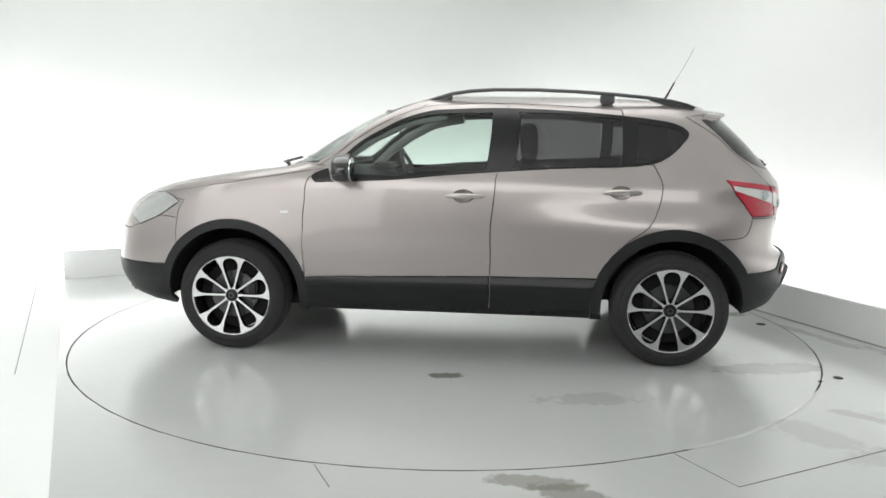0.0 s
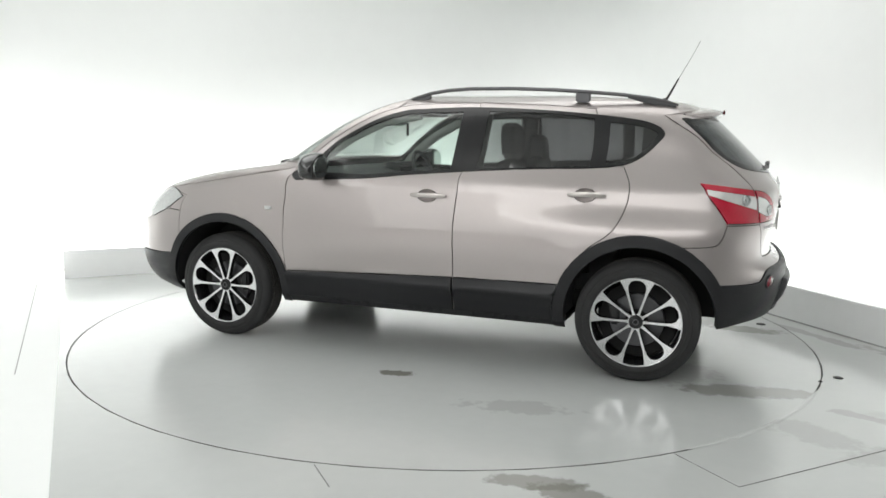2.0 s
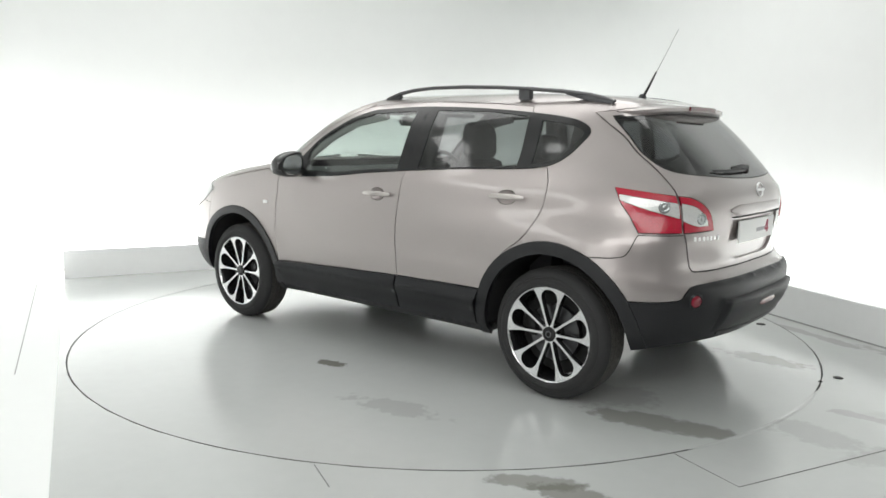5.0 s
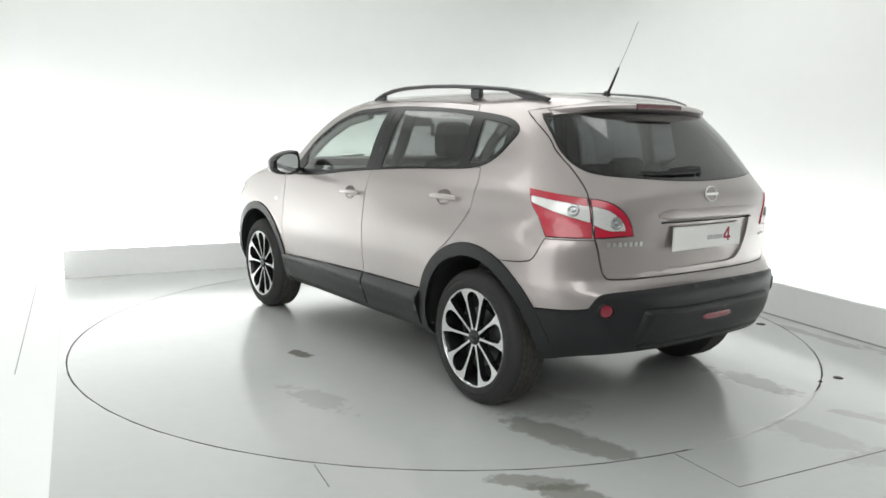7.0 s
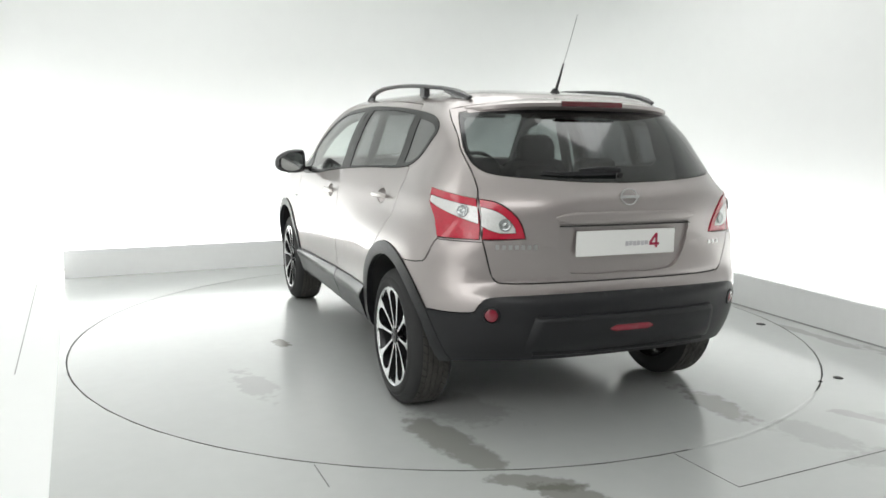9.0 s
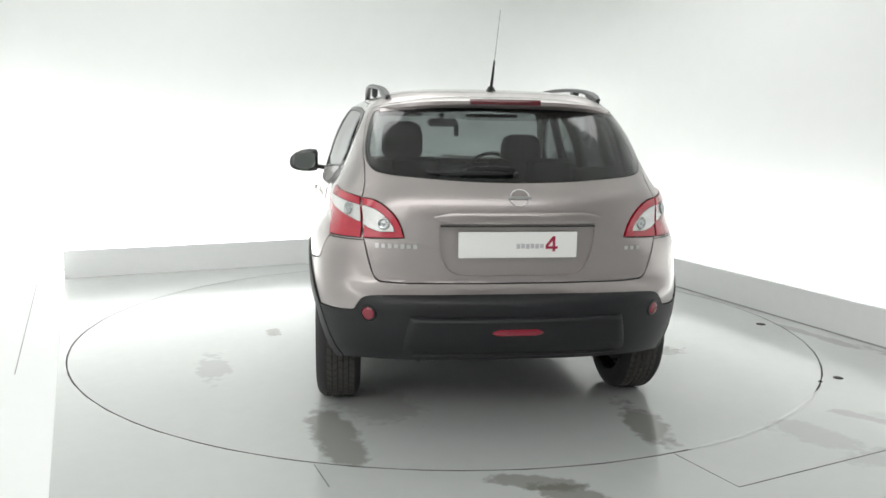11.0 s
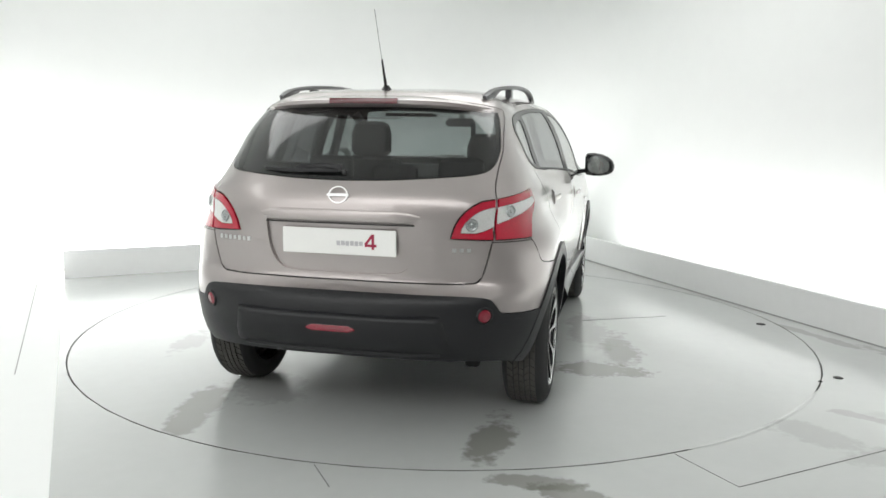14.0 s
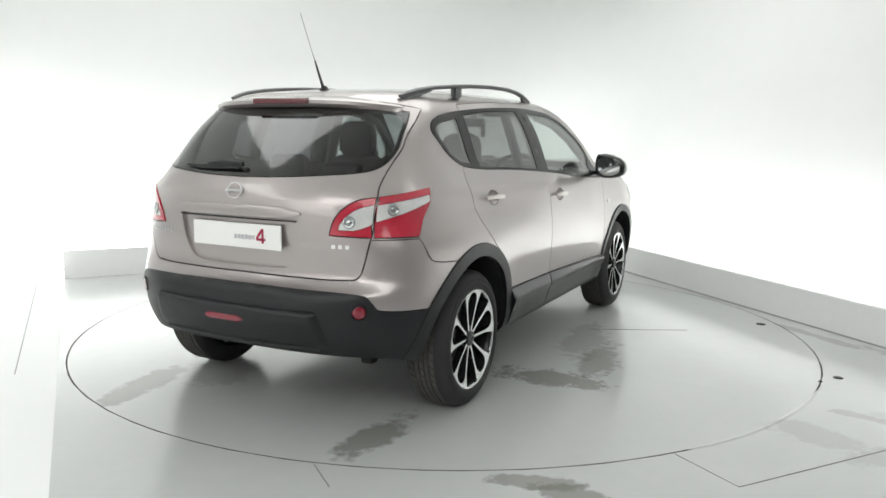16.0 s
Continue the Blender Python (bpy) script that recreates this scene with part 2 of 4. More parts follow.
def studio():
    edge = Vector((0.4305, -0.9026, 0))
    near = KERB_A + edge * 8.2
    slab("floor", [KERB_A.xy[:], near.xy[:], (5.2, -6.6), KERB_B.xy[:], KERB_C.xy[:]], 0, 0.2, STAINED_FLOOR, "pale grey painted studio floor with damp stains", RADIUS + 0.003)
    slab("floor_margin", [(-7.0, 5.2), (-9.5, -9.5), (6.9, -9.5), (6.9, -6.6), (5.2, -6.6), near.xy[:], KERB_A.xy[:]], -0.004, 0.2, WALL_WHITE, "white painted strip of studio floor")
    slab("light_trough", [KERB_A.xy[:], KERB_C.xy[:], KERB_B.xy[:], (5.2, -6.6), (6.9, -6.6), (6.9, 6.0), (-6.9, 6.0), (-7.0, 5.2)], -0.008, 0.2, WALL_WHITE, "white floor of the light trough behind the kerb")
    bm = bmesh.new()
    bmesh.ops.create_circle(bm, cap_ends=True, radius=RADIUS + 0.3, segments=64, matrix=Matrix.Translation((0, 0, -0.28)))
    tagged(part("turntable_pit", bm, CONCRETE), "dark pit under the turntable", "pit", kind="structure")
    # Low upstands in front of the light trough.
    for a, b in ((KERB_A, KERB_C), (KERB_C, KERB_B)):
        d = (b - a).normalized()
        m = Matrix.Translation((a + b) / 2) @ d.to_track_quat("X", "Z").to_matrix().to_4x4()
        kerb = thing("kerb", "low grey painted upstand hiding a light trough", "kerb", kind="structure", m=m)
        long = (b - a).length
        part("upstand", boxes(((0, 0.02, 0.126), (long, 0.04, 0.252)), bevel=0.004), KERB_GREY, kerb)
        if a is KERB_C:
            part("foot_joint", boxes(((0, -0.003, 0.004), (long, 0.006, 0.008))), WALL_EDGE, kerb)
    # One white curved wall round the set, closed by an added unseen grey one.
    back_n, right_n, right_d = Vector((-0.452, 0.892, 0)), Vector((0.933, 0.361, 0)), Vector((0.361, -0.933, 0))

    def meet(p, d, q, e):
        k = ((q - p).x * e.y - (q - p).y * e.x) / (d.x * e.y - d.y * e.x)
        return p + d * k

    back0, right0 = KERB_A + back_n * 0.62, KERB_C + right_n * 0.62
    c1, left_end = Vector((-3.93, 1.885, 0)), Vector((-5.2, -2.2, 0))
    # The left wall runs on out of view to brighten the car's reflections.
    left_far = Vector((-5.6, -8.0, 0))
    c2 = meet(back0, Vector((0.892, 0.452, 0)), right0, right_d)
    right_end = right0 + right_d * 8.6
    ends = [left_end, c1, c2, right_end]
    path = [left_far, left_end]
    for i, r in ((1, 0.3), (2, 1.5)):
        a, b, c = ends[i - 1], ends[i], ends[i + 1]
        p, q = b + (a - b).normalized() * r, b + (c - b).normalized() * r
        path += [p * (1 - s) ** 2 + b * 2 * s * (1 - s) + q * s * s for s in [k / 12 for k in range(13)]]
    path.append(right_end)
    rear = [right_end, Vector((5.4, -9.3, 0)), Vector((-5.7, -9.3, 0)), left_far]
    for name, line, mat, label in (("wall_backdrop", path, WALL_WHITE, "smooth white studio wall curving round the set"), ("unseen_rear_wall", rear, WALL_GREY, "unseen pale wall added behind the set, toned for the car's reflections")):
        bm = bmesh.new()
        low = [bm.verts.new((p.x, p.y, -0.02)) for p in line]
        top = [bm.verts.new((p.x, p.y, 3.7)) for p in line]
        for i in range(len(line) - 1):
            bm.faces.new((low[i], low[i + 1], top[i + 1], top[i]))
        wall = part(name, bm, mat, None, "", True, 30)
        solid = wall.modifiers.new("thickness", "SOLIDIFY")
        solid.thickness, solid.offset = 0.08, 0
        tagged(wall, label, "wall", kind="structure")
    left0 = Vector((-3.67, 1.48, 0))
    # A thin joint in the white strip beside the grey floor.
    bm = sweep([left0 + Vector((0, 0, -0.004)), left0 + edge * 3.05 + Vector((0, 0, -0.004))], 0.006, 0.004, 6)
    tagged(part("floor_trim", bm, WALL_EDGE), "thin grey joint in the white floor strip", "trim", kind="structure")
    slab("ceiling", [(-8.0, -10.0), (7.5, -10.0), (7.5, 6.5), (-8.0, 6.5)], 3.9, 0.2, WALL_WHITE, "white studio ceiling")
    # Joints scored into the floor beside the turntable.
    for name, pts in (("floor_joint", ((0.99, -2.22, 0), (1.15, -2.53, 0), (1.93, -2.15, 0), (2.75, -1.75, 0))), ("floor_joint", ((-0.52, -2.385, 0), (-0.43, -2.58, 0)))):
        bm = sweep([Vector(p) + Vector((0, 0, 0.0005)) for p in pts], 0.005, 0.003, 6)
        tagged(part(name, bm, FLOOR_SEAM), "thin dark joint scored in the grey floor", "floor joint", kind="structure")
    # grey strip added to hide part of the turntable's joint
    bm = bmesh.new()
    rows = []
    for k in range(31):
        a = radians(-64 + 30 * k / 30)
        w = .013 * min(1, k / 4 + .1, (30 - k) / 4 + .1)
        rows.append([bm.verts.new((r * math.cos(a), r * math.sin(a), z)) for r, z in ((RADIUS - .002 - w, .0008), (RADIUS - .002 - w * .6, .0022), (RADIUS - .001 + w * .6, .0022), (RADIUS - .001 + w, .0008))])
    for p, q in zip(rows, rows[1:]):
        for j in range(3):
            bm.faces.new((p[j], q[j], q[j + 1], p[j + 1]))
    tagged(part("joint_cover_strip", bm, STAINED_FLOOR), "thin grey strip added over part of the turntable joint", "filler", kind="structure")
    for x, y, r in ((2.234, -1.129, 0.028), (2.1, -1.2, 0.012), (2.3, 0.12, 0.035), (2.3, -1.6, 0.014)):
        bm = lathe([(0, 0.004), (r * 0.8, 0.004), (r, 0.0), (0, 0.0)], 16, Matrix.Translation((x, y, 0)) @ Matrix.Rotation(radians(90), 4, "X"))
        tagged(part("floor_bolt", bm, DARK_GAP), "small dark bolt head set in the grey floor", "bolt", "bolts in the floor")


def turntable():
    table = thing("turntable", "round grey painted turntable plate with damp tyre marks and a painted dark reflection", "turntable")
    bm = bmesh.new()
    prof = [(0, 0.0), (RADIUS - 0.008, 0.0), (RADIUS - 0.006, -0.004), (RADIUS - 0.006, -0.06), (0, -0.06)]
    bm = lathe(prof, 180, Matrix.Rotation(radians(90), 4, "X"))
    part("plate", bm, DISC_STAINS_REFLECTION, table, "", True, 30)
    # Dark ring added where the open joint should look shaded.
    rim = lathe([(RADIUS - .0065, .0), (RADIUS - .006, .001), (RADIUS - .0045, .001), (RADIUS - .004, -.004), (RADIUS - .004, -.05)], 180, Matrix.Rotation(radians(90), 4, "X"))
    part("gap_shade_ring", rim, FLOOR_SEAM, table, "dark ring standing in for the shade in the plate's joint")
    # straight joint between the plate's sheets
    part("plate_joint", sweep([(0.38, -0.95, 0.0006), (0.70, -1.55, 0.0006)], 0.006, 0.002, 6), DARK_GAP, table, "thin dark joint between floor sheets")
    return table


studio()
TABLE = turntable()


# ---- the car: x forward, y to its left, z up; one shell cut into panels ----


def curve(pairs):
    """A smooth monotone curve through (height, value) pairs."""
    zs, vs = np.array([p[0] for p in pairs], float), np.array([p[1] for p in pairs], float)
    h = np.diff(zs)
    d = np.diff(vs) / h
    m = np.zeros(len(zs))
    m[0], m[-1] = d[0], d[-1]
    for i in range(1, len(zs) - 1):
        m[i] = 0 if d[i - 1] * d[i] <= 0 else (h[i - 1] + h[i]) / (h[i - 1] / d[i] + h[i] / d[i - 1])

    def at(z):
        z = min(max(z, zs[0]), zs[-1])
        i = min(int(np.searchsorted(zs, z, side="right")) - 1, len(h) - 1)
        s = (z - zs[i]) / h[i]
        return float((1 + 2 * s) * (1 - s) ** 2 * vs[i] + s * (1 - s) ** 2 * h[i] * m[i] + s * s * (3 - 2 * s) * vs[i + 1] + s * s * (s - 1) * h[i] * m[i + 1])
    return at


TAIL = curve([(.2, 1.88), (.27, 2.03), (.36, 2.12), (.48, 2.165), (.58, 2.175), (.63, 2.165), (.66, 2.115), (.7, 2.085), (.8, 2.096), (.9, 2.111), (.98, 2.120), (1.04, 2.114),
              (1.12, 2.06), (1.2, 1.985), (1.3, 1.885), (1.4, 1.78), (1.47, 1.70), (1.51, 1.62), (1.55, 1.3), (1.57, .9), (1.578, .5)])
TAIL_CORNER = curve([(.2, 1.88), (.27, 2.03), (.36, 2.12), (.48, 2.163), (.58, 2.168), (.64, 2.155), (.70, 2.132), (.78, 2.118), (.88, 2.116), (.98, 2.120), (1.04, 2.114), (1.12, 2.06), (1.2, 1.985), (1.3, 1.885), (1.4, 1.78), (1.47, 1.70), (1.51, 1.62), (1.55, 1.3), (1.57, .9), (1.578, .5)])
NOSE = curve([(.2, 1.9), (.3, 2.08), (.5, 2.14), (.65, 2.13), (.8, 2.08), (.9, 1.98), (.97, 1.83), (1.03, 1.58), (1.075, 1.30), (1.10, 1.10), (1.12, .95),
              (1.14, .9), (1.28, .66), (1.43, .38), (1.5, .2), (1.53, .1), (1.56, .03), (1.578, .01)])
WIDE = curve([(.2, .72), (.26, .80), (.3, .835), (.4, .860), (.46, .868), (.55, .879), (.62, .887), (.68, .890), (.75, .889), (.85, .885), (.95, .877), (1.03, .865),
              (1.062, .856), (1.08, .846), (1.10, .838), (1.12, .832), (1.3, .775), (1.42, .714), (1.48, .662), (1.52, .590), (1.55, .465), (1.57, .23), (1.578, .0)])
SQUARE = curve([(.2, 3.1), (.45, 3.8), (.95, 3.6), (1.14, 4.5), (1.5, 4.0), (1.578, 2.2)])
TAIL_SQUARE = curve([(.2, 2.8), (.6, 2.95), (.8, 3.05), (1.1, 3.15), (1.22, 3.6), (1.35, 4.0), (1.5, 4.0), (1.578, 2.4)])
T0, N0, TA, NA, BEND = 2.12, 2.1, .7, .95, 1.15
U_TAIL, U_NOSE = -(T0 - TA) - BEND, N0 - NA + BEND
Z_LOW, Z_TOP = 0.255, 1.578
HUB_F, HUB_R, HUB_Z = 1.211, -1.408, 0.335
LIFT = 0.014   # the body rides this much higher on its wheels


def ease(a):
    a = min(max(a, 0), 1)
    return a * a * (3 - 2 * a)


def shell(u, z):
    """The left skin, from the middle of the tail round the side (u runs along x there) to the middle of the nose."""
    if u < 0:
        base, ax, n = T0 - TA, TA, TAIL_SQUARE(z)
        mid = ease(((-u - base) / BEND - .42) / .26)
        sx = (TAIL(z) * mid + TAIL_CORNER(z) * (1 - mid)) / T0
    else:
        base, ax, n, sx = N0 - NA, NA, SQUARE(z), NOSE(z) / N0
    a = abs(u)
    if a <= base:
        bx, by = a, 1.0
    else:
        p = min((a - base) / BEND, 1) * math.pi / 2
        c, s = max(math.cos(p), 0), math.sin(p)
        k = (c ** n + s ** n) ** (-1 / n)
        bx, by = base + ax * s * k, c * k
    if a >= base + BEND - 1e-6:
        by = 0.0
    x = math.copysign(bx * sx, u)
    y = by * WIDE(z) * (1 - (.06 + .06 * ease((z - 1.0) / .25)) * ease((-.3 - x) / 1.0) * ease((z - .8) / .18))
    for hub in (HUB_F, HUB_R):
        far = math.hypot(x - hub, z - HUB_Z)
        if far < .9 and by > .5:
            y += (.012 if hub > 0 else .008) * math.exp(-((far - .44) / .14) ** 2)
    return Vector((x, y, z))


def normal_of(u, z):
    e = 0.004
    u = min(max(u, U_TAIL + e), U_NOSE - e)
    z = min(max(z, Z_LOW + e), Z_TOP - e)
    n = (shell(u + e, z) - shell(u - e, z)).cross(shell(u, z + e) - shell(u, z - e))
    n = -n if n.y < 0 or (n.y < 0.2 and n.x * (1 if u > 0 else -1) < 0) else n
    return n.normalized()


def place(kind, a, z):
    """A control point in skin coordinates: by x, by y on the tail, or directly."""
    if kind in "uU":
        return Vector((a, z))
    if kind in "xX":
        lo, hi = U_TAIL + .02, U_NOSE - .02
        for _ in range(36):
            m = (lo + hi) / 2
            lo, hi = (m, hi) if shell(m, z).x < a else (lo, m)
        return Vector((lo, z))
    lo, hi = T0 - TA - .9, -U_TAIL
    if a <= 0:
        return Vector((U_TAIL, z))
    for _ in range(36):
        m = (lo + hi) / 2
        lo, hi = (m, hi) if shell(-m, z).y > a else (lo, m)
    return Vector((-lo, z))


def outline(text, steps=5):
    """A closed outline from control points like 'x-1.2,0.9'; capital letters are sharp corners."""
    ctl = []
    for w in text.split():
        a, z = w[1:].split(",")
        ctl.append((place(w[0], float(a), float(z)), w[0].isupper()))
    pts = []
    n = len(ctl)
    for i in range(n):
        (p, ps), (q, qs) = ctl[i], ctl[(i + 1) % n]
        o, r = ctl[i - 1][0], ctl[(i + 2) % n][0]
        k = (q - p).length
        mp = (q - p) if ps else (q - o).normalized() * k
        mq = (q - p) if qs else (r - p).normalized() * k
        count = 1 if (ps and qs and k < 0.05) else max(steps, int(k / 0.06))
        for j in range(count):
            s = j / count
            pts.append((1 + 2 * s) * (1 - s) ** 2 * p + s * (1 - s) ** 2 * mp + s * s * (3 - 2 * s) * q + s * s * (s - 1) * mq)
    for p in pts:
        p.x, p.y = min(max(p.x, U_TAIL), U_NOSE), min(max(p.y, Z_LOW), Z_TOP)
    return pts


def ring_outline(hub, r, z_end, steps=28):
    """A wheel opening of radius r, closed below at z_end."""
    a0 = math.asin(min(max((HUB_Z - z_end) / r, -1), 1))
    arc = [(hub + r * math.cos(-a0 + (math.pi + 2 * a0) * k / steps), HUB_Z + r * math.sin(-a0 + (math.pi + 2 * a0) * k / steps)) for k in range(steps + 1)]
    return [place("x", x, max(z, Z_LOW)) for x, z in arc]


def inside(p, poly):
    odd = False
    j = len(poly) - 1
    for i in range(len(poly)):
        a, b = poly[i], poly[j]
        if (a.y > p.y) != (b.y > p.y) and p.x < (b.x - a.x) * (p.y - a.y) / (b.y - a.y) + a.x:
            odd = not odd
        j = i
    return odd


def dish_outline(x, z):
    return [place("x", x + .058 * math.cos(2 * math.pi * k / 28), z + .036 * math.sin(2 * math.pi * k / 28)) for k in range(28)]


REGIONS = [   # the first that holds a place owns it
    ("under_tail", outline("X-1.72,.255 X-1.74,.298 y.72,.33 y.66,.342 y.45,.356 U-2.57,.362 U-2.57,.255")),
    ("handle_dish", dish_outline(-.19, .966)),
    ("handle_dish", dish_outline(-1.096, 1.0)),
    ("front_wheel_opening", ring_outline(HUB_F, 0.412, Z_LOW)),
    ("rear_wheel_opening", ring_outline(HUB_R, 0.405, Z_LOW)),
    ("front_wheel_arch", ring_outline(HUB_F, 0.465, Z_LOW)),
    ("rear_wheel_arch", ring_outline(HUB_R, 0.468, Z_LOW)),
    ("front_window", outline("X.52,1.082 x.49,1.19 x.36,1.295 x.17,1.392 x-.1,1.442 X-.345,1.45 X-.315,1.118 X.23,1.075")),
    ("rear_window", outline("X-.47,1.128 X-.50,1.455 x-.84,1.445 X-1.10,1.42 X-1.10,1.157")),
    ("quarter_window", outline("X-1.185,1.174 X-1.19,1.400 x-1.36,1.378 x-1.428,1.357 x-1.452,1.337 x-1.428,1.296 x-1.360,1.226 x-1.285,1.186")),
    ("window_frame", outline("X.69,1.03 x.66,1.10 x.55,1.17 x.37,1.312 x.17,1.415 x-.10,1.468 x-.40,1.478 x-.77,1.467 x-1.10,1.442 x-1.36,1.410 x-1.455,1.378 x-1.487,1.342 x-1.462,1.296 x-1.38,1.214 x-1.28,1.166 x-1.1,1.146 x-.77,1.134 x-.32,1.105 x.21,1.055")),
    ("clear_outer", outline("X-1.724,1.050 x-1.80,1.040 Y.6655,1.015 Y.6655,.945 x-1.86,.984 X-1.732,1.024")),
    ("clear_inner", outline("Y.6545,1.016 y.60,.999 y.558,.967 y.531,.930 Y.527,.910 Y.585,.908 y.62,.918 Y.6545,.936")),
    ("tail_lamp_inner", outline("Y.655,1.048 y.60,1.037 y.545,1.0 y.505,.945 Y.485,.885 Y.655,.877")),
    ("tail_lamp_outer", outline("X-1.688,1.082 x-1.78,1.072 Y.665,1.05 Y.665,.877 X-1.838,.876 x-1.79,.945 x-1.735,1.015")),
    ("rear_glass", outline("U-2.57,1.452 y.2,1.448 y.40,1.440 Y.590,1.424 y.626,1.32 y.637,1.25 y.626,1.19 y.585,1.157 y.40,1.137 y.2,1.125 U-2.57,1.12")),
    ("plate_recess", outline("U-2.57,.945 Y.335,.942 y.335,.90 y.305,.765 y.25,.728 U-2.57,.722")),
    ("tailgate", outline("U-2.57,1.492 Y.3,1.488 Y.602,1.44 y.637,1.32 y.648,1.25 y.645,1.17 y.655,1.07 y.662,.95 y.645,.83 y.612,.715 y.58,.69 y.3,.687 U-2.57,.687")),
    ("rear_bumper_trim", outline("X-1.7,.545 X-1.80,.555 y.705,.566 y.68,.60 y.655,.627 y.60,.638 y.3,.645 U-2.57,.646 U-2.57,.255 X-1.6,.255")),
    ("rear_bumper", outline("X-1.58,.748 X-1.74,.756 x-1.80,.775 X-1.838,.868 Y.5,.868 U-2.57,.8 U-2.57,.6 X-1.6,.5")),
    ("front_bumper_trim", outline("X1.6,.515 X1.75,.51 U2.3,.50 U2.3,.255 X1.5,.255")),
    ("headlamp", outline("X1.535,.895 x1.60,.932 x1.70,.94 x1.83,.885 x1.88,.80 X1.82,.745 x1.66,.815")),
    ("front_bumper", outline("X1.55,.80 X1.66,.81 X1.9,.72 U2.3,.72 U2.3,.4 X1.5,.4")),
    ("windscreen", outline("U1.50,1.145 U1.52,1.30 U1.50,1.42 U1.45,1.49 U2.3,1.512 U2.3,1.145")),
    ("bonnet", outline("U1.30,1.118 u1.36,1.07 u1.50,1.0 u1.66,.95 U1.85,.925 U2.3,.90 U2.3,1.138 U1.5,1.138")),
    ("front_door_trim", outline("X.745,.30 X.757,.458 X-.346,.497 X-.346,.30")),
    ("rear_door_trim", outline("X-.354,.30 X-.354,.497 X-1.02,.505 X-1.02,.30")),
    ("sill", outline("X.80,.255 X.80,.30 X-1.0,.30 X-1.0,.255")),
    ("front_door", outline("X.69,1.125 x.728,1.06 x.755,.95 x.767,.8 x.769,.6 X.757,.44 X-.35,.44 X-.352,.8 X-.375,1.07 X-.43,1.508 x-.1,1.498 x.17,1.448 x.38,1.34")),
    ("rear_door", outline("X-.35,.44 X-.352,.8 X-.375,1.07 X-.43,1.508 x-.77,1.498 X-1.10,1.475 X-1.12,1.41 X-1.12,1.15 X-1.285,1.16 x-1.325,1.075 x-1.31,.92 x-1.25,.81 x-1.1,.68 X-1.0,.44")),
    ("front_wing", outline("X.69,1.125 x.728,1.06 x.755,.95 x.767,.8 x.769,.6 X.757,.4 X1.5,.4 X1.55,.80 X1.51,.905 U1.66,.95 u1.50,1.0 u1.36,1.07 U1.30,1.118")),
]


def skin():
    """Cuts the left skin into triangles along all the outlines and sorts them by region."""
    pts, edges = [], []

    def add(loop):
        k = len(pts)
        pts.extend(loop)
        edges.extend((k + i, k + (i + 1) % len(loop)) for i in range(len(loop)))

    rows = [Z_LOW + 0.035 * k for k in range(36)] + [1.513, 1.525, 1.537, 1.548, 1.557, 1.565, 1.571, 1.575]
    cols = [U_TAIL + (U_NOSE - U_TAIL) * k / 140 for k in range(141)]
    add([Vector((c, Z_LOW)) for c in cols] + [Vector((U_NOSE, z)) for z in rows[1:]] + [Vector((c, Z_TOP)) for c in reversed(cols)] + [Vector((U_TAIL, z)) for z in reversed(rows[1:])])
    for _, loop in REGIONS:
        add(loop)
    for i, c in enumerate(cols[1:-1]):
        for z in rows[1:]:
            pts.append(Vector((c, z + (0.008 if i % 2 and z < 1.5 else 0))))
    for c in cols[45:100]:
        pts.extend(Vector((c, z)) for z in (0.415, 0.445, 0.455, 0.477, 0.488))
    for c in cols[1:42]:
        pts.extend(Vector((c, z)) for z in (.602, .615, .628, .638, .648, .656, .664, .673, .683, .694, .712, .735))
    for c in cols[80:-1]:
        pts.extend(Vector((c, z)) for z in (0.935, 0.965, 0.99, 1.01, 1.045, 1.06, 1.085, 1.105, 1.115, 1.13))
    v, _, f, *_ = mathutils.geometry.delaunay_2d_cdt(pts, edges, [], 0, 1e-5)
    bounds = [(n, loop, min(p.x for p in loop), max(p.x for p in loop), min(p.y for p in loop), max(p.y for p in loop)) for n, loop in REGIONS]
    tris = {}
    for t in f:
        c = (v[t[0]] + v[t[1]] + v[t[2]]) / 3
        if abs((v[t[1]] - v[t[0]]).cross(v[t[2]] - v[t[0]])) < 1e-8:
            continue
        for n, loop, x0, x1, y0, y1 in bounds:
            if x0 <= c.x <= x1 and y0 <= c.y <= y1 and inside(c, loop):
                break
        else:
            n = "body_shell"
        tris.setdefault(n, []).append(t)
    return v, tris


SKIN_V, SKIN_T = skin()


